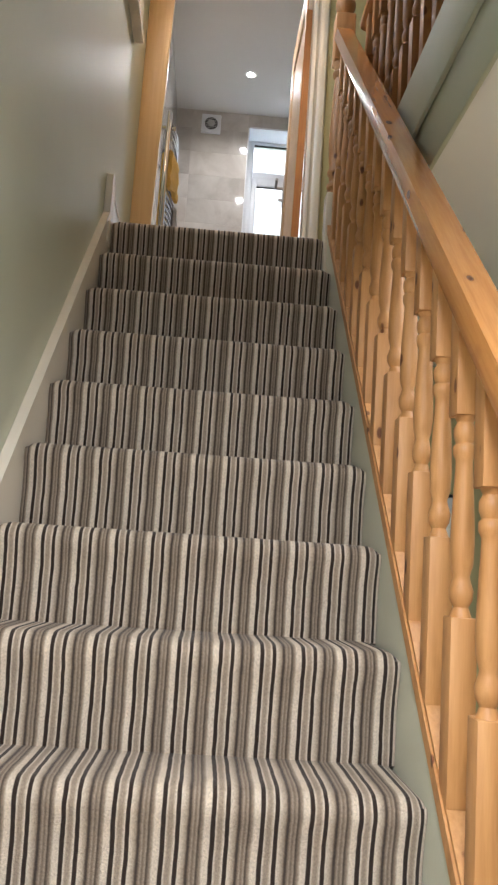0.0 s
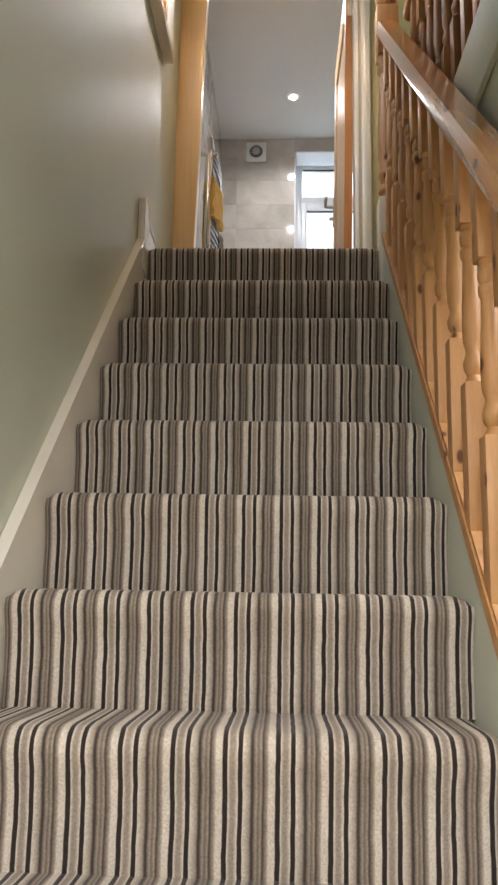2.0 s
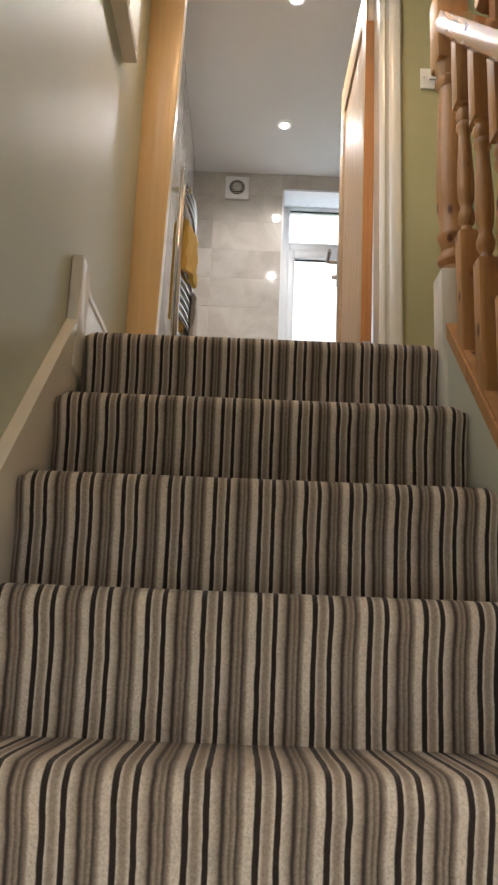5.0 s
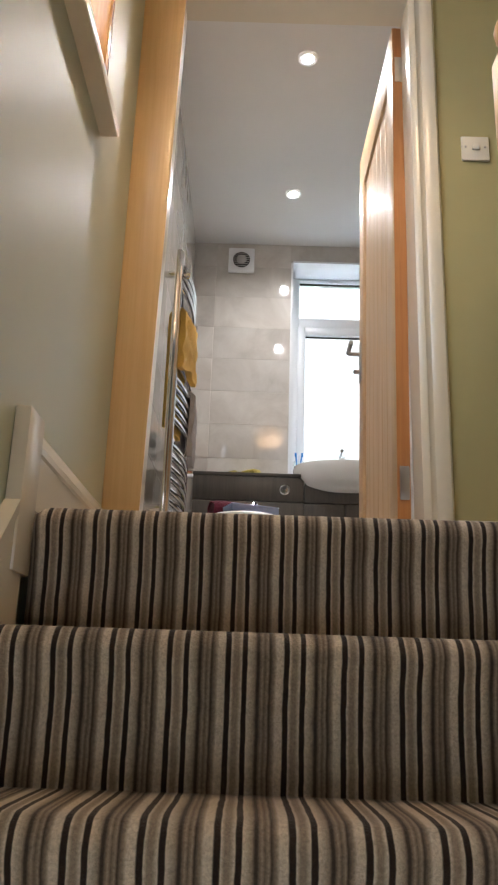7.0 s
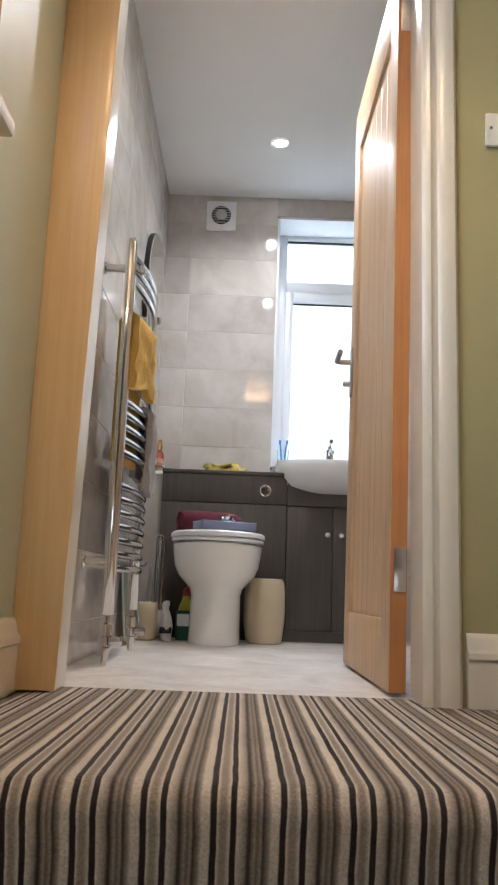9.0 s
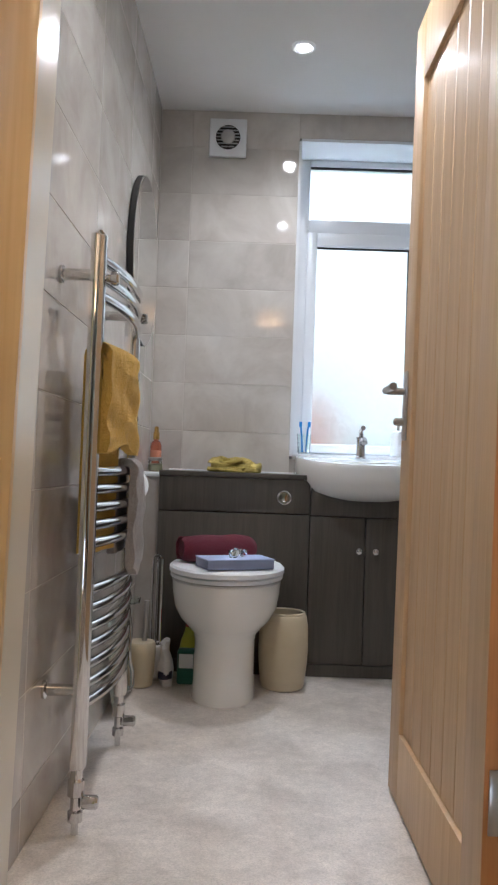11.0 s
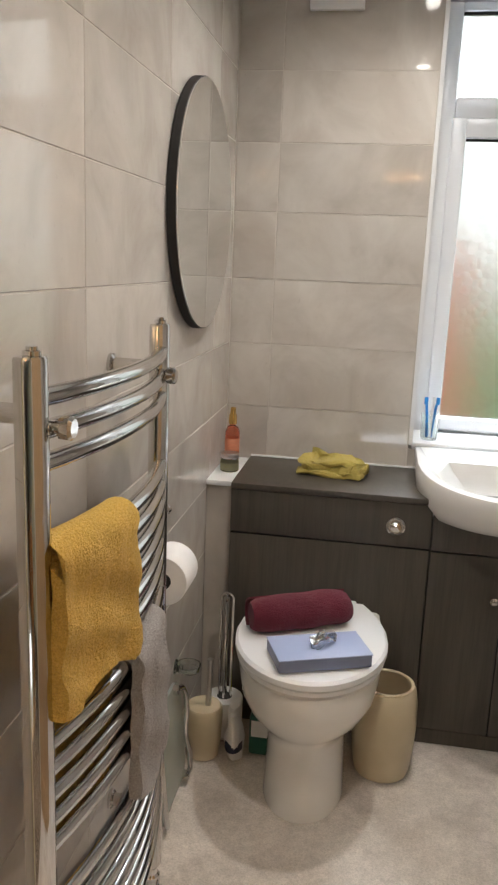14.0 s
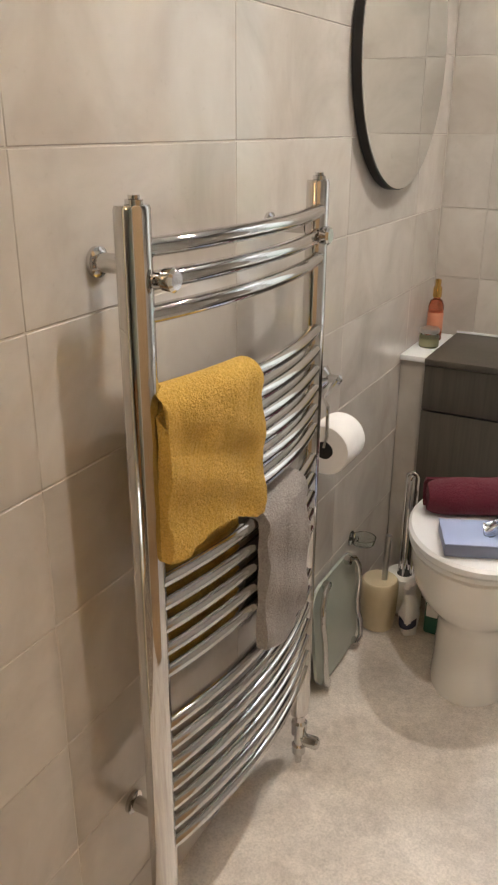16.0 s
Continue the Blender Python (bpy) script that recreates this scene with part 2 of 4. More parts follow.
SCALE_GLASS = plain("grey_green_backed_glass", (0.36, 0.39, 0.345), (0.40, 0.43, 0.38), 0.08, 5, bump_amount=0)
MIRROR = plain("mirror_silver", (0.83, 0.85, 0.84), (0.84, 0.86, 0.85), 0.015, 1, metal=1.0, bump_amount=0)
LENS = emit("lit_lamp_lens", (1.0, 0.94, 0.84), 60)
SWITCH = plain("ivory_plastic", (0.74, 0.70, 0.60), (0.78, 0.74, 0.64), 0.35, 5, bump_amount=0)
CORAL = glass("coral_liquid", (0.95, 0.33, 0.20), 0.1)
GOLD = plain("gold_cap", (0.70, 0.46, 0.14), (0.76, 0.52, 0.18), 0.2, 5, metal=1.0, bump_amount=0)
CLEANER_RED = plain("red_plastic", (0.50, 0.02, 0.02), (0.56, 0.03, 0.03), 0.3, 5, bump_amount=0)
CLEANER_YELLOW = plain("lime_plastic", (0.62, 0.60, 0.05), (0.66, 0.64, 0.08), 0.3, 5, bump_amount=0)
CLEANER_GREEN = plain("green_plastic", (0.012, 0.09, 0.06), (0.02, 0.11, 0.075), 0.3, 5, bump_amount=0)
CYAN = plain("blue_plastic", (0.02, 0.22, 0.62), (0.03, 0.26, 0.68), 0.3, 5, bump_amount=0)
LAWN = plain("lawn", (0.07, 0.18, 0.035), (0.12, 0.27, 0.06), 0.9, 4)
BRICK_RED = plain("red_brick", (0.36, 0.12, 0.07), (0.44, 0.17, 0.10), 0.9, 9)
FOLIAGE = plain("hedge_green", (0.07, 0.12, 0.045), (0.12, 0.18, 0.07), 0.8, 12)
NAVY = plain("navy_fabric", (0.03, 0.04, 0.09), (0.05, 0.06, 0.12), 0.9, 20)

# ---- mesh helpers ----


def mesh_object(name, bm, material, smooth=True):
    me = bpy.data.meshes.new(name)
    bmesh.ops.recalc_face_normals(bm, faces=bm.faces[:])
    bm.to_mesh(me)
    bm.free()
    me.materials.append(material)
    ob = new(name, me)
    if smooth:
        me.shade_smooth()
        me.set_sharp_from_angle(angle=radians(38))
    return ob


def thing(name, at, label, category, group="", kind=""):
    ob = new(name)
    ob.location = at
    ob.empty_display_size = 0.05
    return tagged(ob, label, category, group, kind)


def part(name, bm, material, parent, label="", m=None, smooth=True):
    ob = mesh_object(name, bm, material, smooth)
    ob.parent = parent
    if m is not None:
        ob.matrix_basis = m
    if label:
        ob["label"] = label
    return ob


def setting(name, bm, material, label, category):
    return tagged(mesh_object(name, bm, material), label, category, kind="structure")


def box(x0, x1, y0, y1, z0, z1, bevel=0.0, bm=None, seg=2):
    own = bmesh.new()
    bmesh.ops.create_cube(own, size=1, matrix=Matrix.Translation(((x0 + x1) / 2, (y0 + y1) / 2, (z0 + z1) / 2)) @ Matrix.Diagonal((x1 - x0, y1 - y0, z1 - z0, 1)))
    if bevel:
        bmesh.ops.bevel(own, geom=own.edges[:], offset=bevel, segments=seg, profile=0.5, affect='EDGES')
    if bm is None:
        return own
    me = bpy.data.meshes.new("tmp")
    own.to_mesh(me)
    own.free()
    bm.from_mesh(me)
    bpy.data.meshes.remove(me)
    return bm


def loft(rings, closed_ends=True, bm=None):
    """Skin a list of equally long point rings."""
    bm = bm or bmesh.new()
    vs = [[bm.verts.new(p) for p in r] for r in rings]
    k = len(rings[0])
    for a, b in zip(vs, vs[1:]):
        for i in range(k):
            bm.faces.new((a[i], a[(i + 1) % k], b[(i + 1) % k], b[i]))
    if closed_ends:
        bm.faces.new(vs[0][::-1])
        bm.faces.new(vs[-1])
    return bm


def lathe(profile, n=20, sx=1.0, sy=1.0, bm=None, at=(0, 0, 0)):
    return loft([[(at[0] + sx * r * math.cos(2 * math.pi * i / n), at[1] + sy * r * math.sin(2 * math.pi * i / n), at[2] + z) for i in range(n)] for r, z in profile], True, bm)


def tube(points, r, n=10, bm=None, flat=1.0):
    pts = [Vector(p) for p in points]
    rings = []
    side = None
    for i, p in enumerate(pts):
        d = (pts[min(i + 1, len(pts) - 1)] - pts[max(i - 1, 0)]).normalized()
        if side is None:
            side = d.orthogonal().normalized()
        side = (side - d * side.dot(d)).normalized()
        up = d.cross(side)
        rings.append([tuple(p + r * (math.cos(2 * math.pi * k / n) * side + flat * math.sin(2 * math.pi * k / n) * up)) for k in range(n)])
    return loft(rings, True, bm)


def extrude(outline, x0, x1, bm=None):
    """A y-z outline pulled along x."""
    return loft([[(x0, y, z) for y, z in outline], [(x1, y, z) for y, z in outline]], True, bm)


def along(a, b):
    """A pose at a whose local z points at b."""
    a, b = Vector(a), Vector(b)
    return Matrix.Translation(a) @ (b - a).to_track_quat("Z", "Y").to_matrix().to_4x4()


# ---- plan ----
RISE, GOING, TOP_Y = 0.21, 0.21, 3.32
STEPS = 13
HALL_Z = -STEPS * RISE
WALL_L, WALL_R = -0.80, 1.25
DOOR_Y0, DOOR_Y1 = 4.07, 4.20
TILE_X, BACK_Y, BATH_CEIL, BATH_R = -0.79, 6.32, 2.305, 1.0
LAND_CEIL = 2.45
FRONT_Y = -1.6

# hall and stairwell shell
setting("floor_hall", box(WALL_L - 0.2, WALL_R + 0.2, FRONT_Y - 0.2, 4.2, HALL_Z - 0.1, HALL_Z), OAK, "oak laminate floor of the lower hall", "floor")
w = thing("wall_left", (0, 0, 0), "sage green painted stairwell wall with a window", "wall", kind="structure")
WY0, WY1, WZ0, WZ1 = 2.45, 3.585, 1.03, 2.05
for a in ((FRONT_Y, WY0, HALL_Z, LAND_CEIL), (WY1, DOOR_Y1, HALL_Z, LAND_CEIL), (WY0, WY1, HALL_Z, WZ0), (WY0, WY1, WZ1, LAND_CEIL)):
    part("wall_panel", box(WALL_L - 0.25, WALL_L, *a), GREEN, w)
setting("wall_right", box(WALL_R, WALL_R + 0.2, FRONT_Y, DOOR_Y0, HALL_Z, LAND_CEIL), GREEN, "sage green painted hall wall", "wall")
w = thing("wall_front", (0, 0, 0), "sage painted hall wall round the assumed front door", "wall", kind="structure")
for a in ((WALL_L - 0.2, -0.52, HALL_Z, LAND_CEIL), (0.32, WALL_R + 0.2, HALL_Z, LAND_CEIL), (-0.52, 0.32, HALL_Z + 2.1, LAND_CEIL)):
    part("wall_panel", box(a[0], a[1], FRONT_Y - 0.2, FRONT_Y, a[2], a[3]), GREEN, w)
w = thing("wall_landing", (0, 0, 0), "olive painted landing wall round the bathroom door", "wall", kind="structure")
OPEN_L, OPEN_R, HEAD = -0.755, 0.09, 1.94
for a in ((WALL_L - 0.2, OPEN_L, -0.059, LAND_CEIL), (OPEN_R, WALL_R + 0.2, -0.059, LAND_CEIL), (OPEN_L, OPEN_R, HEAD, LAND_CEIL), (WALL_L - 0.2, WALL_R + 0.2, HALL_Z, -0.06)):
    part("wall_panel", box(a[0], a[1], DOOR_Y0, DOOR_Y1, a[2], a[3]), OCHRE, w)
setting("ceiling_landing", box(WALL_L - 0.2, WALL_R + 0.2, FRONT_Y - 0.2, DOOR_Y1, LAND_CEIL, LAND_CEIL + 0.1), WHITE, "white painted landing ceiling", "ceiling")
GAL_X = 0.19
setting("ceiling_hall", box(GAL_X, WALL_R, FRONT_Y, DOOR_Y0, -0.30, -0.26), WHITE, "white painted ceiling of the lower hall", "ceiling")

# Ceiling added out of view, to hold the first hall fill.
setting("ceiling_hall_unseen", box(WALL_L, GAL_X - 0.035, FRONT_Y, 0.72, -0.30, -0.004), WHITE, "unseen white ceiling added over the foot of the stairs", "ceiling")

# staircase: every carpeted step is a part
stairs = thing("staircase", (0, 0, 0), "straight staircase with striped carpet and painted strings", "staircase", kind="structure")
CX0, CX1 = -0.776, 0.088


def step_outline(i, r=0.032):
    """Riser, rounded nosing and tread of step i, in y and z."""
    y, z = TOP_Y - i * GOING, -i * RISE + (0 if i else 0.003)
    back = y + GOING if i else DOOR_Y0 + 0.06
    pts = [(y + 0.016, z - RISE - 0.006), (y + 0.014, z - 0.12), (y + 0.009, z - 0.085), (y + 0.002, z - 0.06)]
    pts += [(y + r - 0.006 - (r) * math.cos(a), z - r + r * math.sin(a)) for a in [radians(d) for d in (-12, 10, 30, 50, 70, 90)]]
    pts += [(y + 0.06, z + 0.001), (back + 0.034, z - 0.002), (back + 0.034, z - 0.03), (y + 0.09, z - 0.05), (y + 0.06, z - RISE - 0.006)]
    return pts


for i in range(STEPS):
    o = step_outline(i)
    xs = [CX0 + (CX1 - CX0) * k / 60 for k in range(61)]
    sink = lambda x: 0.014 * max(0, 1 - (CX1 - x) / 0.035) ** 2 + 0.012 * max(0, 1 - (x - CX0) / 0.03) ** 2
    part("step", loft([[(x, y + sink(x) * (1 if k < 10 else 0), z - sink(x) * (1 if k > 6 else 0)) for k, (y, z) in enumerate(o)] for x in xs]), CARPET, stairs)
setting("floor_landing", extrude([(TOP_Y + 0.05, -0.001), (DOOR_Y0 + 0.06, -0.001), (DOOR_Y0 + 0.06, -0.25), (TOP_Y + 0.05, -0.25)], CX0, GAL_X), CARPET, "striped carpet landing", "floor")
setting("floor_gallery", box(GAL_X, WALL_R, FRONT_Y, DOOR_Y0, -0.259, -0.002), CARPET, "striped carpet gallery beside the stairwell", "floor")
setting("fascia", box(GAL_X - 0.014, GAL_X - 0.001, FRONT_Y, 3.30, -0.315, 0.03, 0.004), FASCIA, "sage gloss fascia board along the gallery edge", "trim")
setting("fascia_bead", box(GAL_X - 0.030, GAL_X - 0.0145, FRONT_Y, 3.30, -0.16, 0.034, 0.005), FASCIA, "sage gloss upper fascia moulding", "trim")

SL = RISE / GOING


def slope_z(y, lift):
    return (y - TOP_Y) * SL + lift


def sloped_board(x0, x1, y0, y1, low, high):
    return extrude([(y0, slope_z(y0, low)), (y1, slope_z(y1, low)), (y1, slope_z(y1, high)), (y0, slope_z(y0, high))], x0, x1)


part("wall_string", sloped_board(WALL_L + 0.001, CX0 - 0.001, 0.55, 3.30, -0.30, 0.055), GLOSS, stairs, "cream gloss wall string")
part("string_cap", sloped_board(WALL_L + 0.001, CX0 + 0.004, 0.55, 3.235, 0.055, 0.078), GLOSS, stairs, "cream gloss string moulding")
part("outer_string", sloped_board(CX1 + 0.001, CX1 + 0.03, 0.62, 3.33, -0.32, 0.045), STRING, stairs, "pale green painted outer string")
part("spandrel_panel", extrude([(0.62, HALL_Z), (3.9, HALL_Z), (3.9, -0.31), (3.33, -0.31), (0.62, slope_z(0.62, -0.32))], CX1 + 0.004, CX1 + 0.026), FASCIA, stairs)

# landing skirting: a raised end piece beside the top step, then the wall skirting
def skirting(name, m, length):
    prof = [(0, 0), (0.018, 0), (0.018, 0.095), (0.022, 0.10), (0.022, 0.112), (0.014, 0.122), (0.010, 0.140), (0.004, 0.150), (0, 0.152)]
    bm = loft([[(0 + a, 0, b) for a, b in prof], [(0 + a, length, b) for a, b in prof]])
    ob = setting(name, bm, GLOSS, "moulded cream gloss skirting board", "skirting board")
    ob.matrix_basis = m
    return ob


skirting("baseboard_left", pose(WALL_L + 0.001, 3.33, 0), 0.735)
skirting("baseboard_landing", pose(0.155, DOOR_Y0 - 0.001, 0, 0, 0, -90), 1.09)
setting("trim_skirting_end", box(WALL_L + 0.001, CX0 + 0.004, 3.236, 3.33, -0.12, 0.155, 0.003), GLOSS, "raised end block of the skirting at the stair head", "trim")

# ---- balustrades ----


def baluster_mesh(h, low=0.30, high=0.20, s=0.0220):
    bm = box(-s, s, -s, s, 0, low, 0.002)
    box(-s, s, -s, s, h - high, h, 0.002, bm)
    t = h - low - high
    prof = [(0.0230, low - 0.004), (0.0184, low + 0.006), (0.0144, low + 0.016), (0.0218, low + 0.028), (0.0236, low + 0.042), (0.0184, low + 0.056), (0.0155, low + 0.066),
            (0.0218, low + 0.085), (0.0236, low + 0.12), (0.0218, low + 0.5 * t), (0.0172, h - high - 0.09), (0.0167, h - high - 0.075), (0.0224, h - high - 0.064),
            (0.0224, h - high - 0.052), (0.0172, h - high - 0.046), (0.0224, h - high - 0.034), (0.0224, h - high - 0.022), (0.0161, h - high - 0.010), (0.0230, h - high + 0.004)]
    return lathe([(q * 0.86, z) for q, z in prof], 14, bm=bm)


BX = 0.112
rail_thing = thing("stair_balustrade", (BX, 0, 0), "knotty varnished pine stair balustrade with turned spindles", "balustrade")
RY0, RY1 = 0.62, 3.275
part("base_rail", sloped_board(-0.026, 0.028, RY0, RY1, 0.045, 0.082), PINE, rail_thing)
LIFT_R = 0.918
rail_prof = [(-0.028, -0.024), (0.028, -0.024), (0.030, -0.012), (0.033, 0.004), (0.031, 0.020), (0.020, 0.030), (0.0, 0.034), (-0.020, 0.030), (-0.031, 0.020), (-0.033, 0.004), (-0.030, -0.012)]
rail_prof = [(x * 1.1, y * 1.1) for x, y in rail_prof]
a, b = Vector((0, RY0, slope_z(RY0, LIFT_R))), Vector((0, RY1, slope_z(RY1, LIFT_R)))
length = (b - a).length
part("handrail", loft([[(x, y, z) for x, y in rail_prof] for z in [length * k / 10 for k in range(11)]]), RAIL, rail_thing, "glossy orange pine handrail",
     Matrix.Translation(a) @ Matrix.Rotation(radians(-45), 4, 'X'))
BH = LIFT_R - 0.082 - 0.034 + 0.03
spindle = None
for k in range(23):
    y = RY1 - 0.10 - k * 0.133
    if y < RY0 + 0.05:
        break
    if spindle is None:
        spindle = part("spindle", baluster_mesh(BH), PINE, rail_thing)
    else:
        c = new("spindle", spindle.data)
        c.parent = rail_thing
        spindle = c
    spindle.location = (0, y, slope_z(y, 0.062))
    part("fillet", sloped_board(-0.0215, 0.0215, y - 0.133 + 0.023, y - 0.023, 0.0825, 0.094), PINE, rail_thing)


def newel(at, z0, z1, label):
    n = thing("newel_post", at, label, "newel post")
    s = 0.042
    part("base_block", box(-s, s, -s, s, z0, 0.18, 0.003), GLOSS if z0 > -1 else PINE, n, "painted lower block")
    h = z1
    prof = [(0.041, 0.178), (0.034, 0.19), (0.028, 0.20), (0.040, 0.212), (0.041, 0.225), (0.031, 0.24), (0.033, 0.262), (0.040, 0.275), (0.040, 0.285), (0.033, 0.30), (0.039, 0.36), (0.041, 0.42),
            (0.034, 0.60), (0.030, 0.68), (0.029, 0.70), (0.038, 0.712), (0.039, 0.724), (0.030, 0.734), (0.036, 0.752), (0.042, 0.775)]
    part("turned_shaft", lathe(prof, 20), PINE, n)
    part("top_block", box(-s, s, -s, s, 0.77, h, 0.008), PINE, n)
    part("ball_finial", lathe([(0.0230, h - 0.002), (0.024, h + 0.006), (0.018, h + 0.012), (0.030, h + 0.022), (0.040, h + 0.040), (0.043, h + 0.058), (0.038, h + 0.078), (0.024, h + 0.094), (0.006, h + 0.10)], 20), PINE, n)
    return n


newel((0.120, 3.318, 0), -0.21, 0.985, "turned pine newel post with ball finial at the stair head")
gal = thing("gallery_balustrade", (0.215, 0, 0), "dark varnished pine gallery balustrade with turned spindles", "balustrade")
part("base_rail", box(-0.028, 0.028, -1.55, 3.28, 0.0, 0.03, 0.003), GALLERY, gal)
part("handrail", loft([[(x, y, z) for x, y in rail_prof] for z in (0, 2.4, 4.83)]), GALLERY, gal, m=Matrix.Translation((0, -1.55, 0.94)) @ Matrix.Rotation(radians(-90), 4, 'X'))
first = None
for k in range(37):
    y = 3.19 - k * 0.127
    if first is None:
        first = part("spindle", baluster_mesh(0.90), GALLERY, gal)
        o = first
    else:
        o = new("spindle", first.data)
        o.parent = gal
    o.location = (0, y, 0.025)

# picture at the end of the lower hall
fp = thing("framed_picture", (0.74, DOOR_Y0 - 0.001, -1.27), "pale print in a thin black frame on the hall wall", "picture")
for a in ((-0.19, -0.175, -0.34, 0.34), (0.175, 0.19, -0.34, 0.34), (-0.175, 0.175, -0.34, -0.325), (-0.175, 0.175, 0.325, 0.34)):
    part("frame", box(a[0], a[1], -0.022, 0, a[2], a[3], 0.002), DARK, fp)
part("print", box(-0.175, 0.175, -0.010, -0.002, -0.325, 0.325), PAPER, fp, "pale paper print")
part("print_block", box(-0.12, 0.10, -0.0125, -0.0105, -0.22, 0.15), NAVY, fp, "dark blue printed block")

# stair window
win = thing("window_1", (WALL_L, 0, 0), "stair window with timber frame in a deep reveal", "window", kind="structure")
part("window_sill", box(-0.20, 0.045, WY0 - 0.04, WY1 + 0.055, WZ0 - 0.034, WZ0 - 0.001, 0.006), GLOSS, win, "grey-cream painted sill")
for a in ((WY0, WY1, WZ0, WZ0 + 0.06), (WY0, WY1, WZ1 - 0.06, WZ1), (WY0, WY0 + 0.06, WZ0 + 0.06, WZ1 - 0.06), (WY1 - 0.06, WY1, WZ0 + 0.06, WZ1 - 0.06)):
    part("window_frame", box(-0.17, -0.10, *a, 0.004), UPVC, win)
part("reveal_trim", box(-0.10, 0.012, WY1 - 0.022, WY1 + 0.02, WZ0, WZ1, 0.003), RAIL, win, "varnished timber reveal lining")
p = part("pane", box(-0.14, -0.134, WY0 + 0.05, WY1 - 0.05, WZ0 + 0.05, WZ1 - 0.05), CLEAR, win)
p.visible_shadow = False

# assumed front door, out of view behind the start of the walk
fd = thing("door_1", (-0.10, FRONT_Y - 0.06, HALL_Z), "assumed white glazed front door, never in view", "door", kind="structure")
for a in ((-0.42, -0.30, 0, 2.1), (0.30, 0.42, 0, 2.1), (-0.30, 0.30, 0, 0.25), (-0.30, 0.30, 1.95, 2.1)):
    part("door_frame", box(a[0], a[1], -0.03, 0.03, a[2], a[3], 0.004), UPVC, fd)
p = part("pane", box(-0.30, 0.30, -0.008, 0.0, 0.25, 1.95), FROST, fd)
p.visible_shadow = False

# ---- bathroom door ----
fr = thing("door_frame", (0, 0, 0), "cream gloss door frame with moulded architrave", "door frame", kind="structure")
JL, JR, JT = -0.675, 0.066, 1.915
lean = lambda z: -0.036 * (1 - z / 1.92)  # the old frame leans out at the foot
part("jamb", loft([[(OPEN_L + 0.001, DOOR_Y0, z), (JL + lean(z), DOOR_Y0, z), (JL + lean(z), DOOR_Y1, z), (OPEN_L + 0.001, DOOR_Y1, z)] for z in (0, HEAD)]), GLOSS, fr)
part("jamb", box(JR, OPEN_R - 0.001, DOOR_Y0, DOOR_Y1, 0, HEAD), GLOSS, fr)
part("head", box(JL, JR, DOOR_Y0, DOOR_Y1, JT, HEAD - 0.001), GLOSS, fr)
AP = [(0, 0), (0, 0.012), (0.006, 0.018), (0.016, 0.020), (0.022, 0.014), (0.030, 0.013), (0.036, 0.018), (0.050, 0.021), (0.062, 0.019), (0.068, 0.010), (0.068, 0)]
FLAT = [(0, 0), (0, 0.014), (0.08, 0.019), (0.5, 0.021), (0.86, 0.021), (0.93, 0.016), (1, 0.014), (1, 0)]
part("architrave", loft([[(JL + lean(z) + 0.010 + u * (WALL_L + 0.001 - JL - lean(z) - 0.010), DOOR_Y0 - v, z) for u, v in FLAT] for z in (0.006, HEAD + 0.05)]), TAN, fr, "warm varnished pine architrave")
part("architrave", loft([[(JR - 0.004 + 1.22 * u, DOOR_Y0 - v, z) for u, v in AP] for z in (0, HEAD + 0.05)]), GLOSS, fr)
part("architrave", loft([[(x, DOOR_Y0 - v, JT - 0.004 + u) for u, v in AP] for x in (JL + 0.004, JR - 0.004)]), GLOSS, fr)

DOOR_W, DOOR_H, DT = 0.75, 1.90, 0.040
door = thing("oak_door", (0.056, 4.203, 0.008), "open oak door with vertical boarded panel and steel lever", "door")
door.rotation_euler = (radians(0.6), 0, radians(90.5))  # hangs slightly out of plumb
# local x runs from the hinge to the free edge, local y towards the doorway
R0 = 0.105
part("stile", box(0, R0, 0, DT, 0, DOOR_H, 0.002), OAK, door)
part("stile", box(DOOR_W - R0, DOOR_W, 0, DT, 0, DOOR_H, 0.002), OAK, door)
part("top_rail", box(R0, DOOR_W - R0, 0.0005, DT - 0.0005, DOOR_H - 0.17, DOOR_H, 0.001), OAK, door)
part("bottom_rail", box(R0, DOOR_W - R0, 0.0005, DT - 0.0005, 0, 0.16, 0.001), OAK, door)
pw = (DOOR_W - 2 * R0) / 6
for k in range(6):
    part("board", box(R0 + k * pw + 0.0006, R0 + (k + 1) * pw - 0.0006, 0.012, DT - 0.010, 0.16, DOOR_H - 0.17, 0.003, seg=1), OAK, door)
part("edge_lipping", box(-0.0025, -0.0002, 0.001, DT - 0.001, 0.001, DOOR_H - 0.001), OAK_EDGE, door, "orange oak lipping")
for hz in (0.275, 1.725):
    part("hinge", box(-0.006, -0.0028, 0.004, DT - 0.008, hz - 0.05, hz + 0.05, 0.001), STEEL, door, "steel butt hinge")
hn = part("handle", box(DOOR_W - 0.062, DOOR_W - 0.026, DT, DT + 0.007, 0.855, 1.025, 0.005), STEEL, door, "satin steel lever handle on a back plate")
part("lever", tube([(DOOR_W - 0.044, DT + 0.004, 0.975), (DOOR_W - 0.044, DT + 0.045, 0.975), (DOOR_W - 0.052, DT + 0.053, 0.975), (DOOR_W - 0.16, DT + 0.055, 0.975)], 0.009, 12), STEEL, hn)
part("thumb_turn", lathe([(0.010, 0), (0.010, 0.02), (0.006, 0.024)], 12), STEEL, hn, m=Matrix.Translation((DOOR_W - 0.044, DT + 0.006, 0.90)) @ Matrix.Rotation(radians(-90), 4, 'X'))

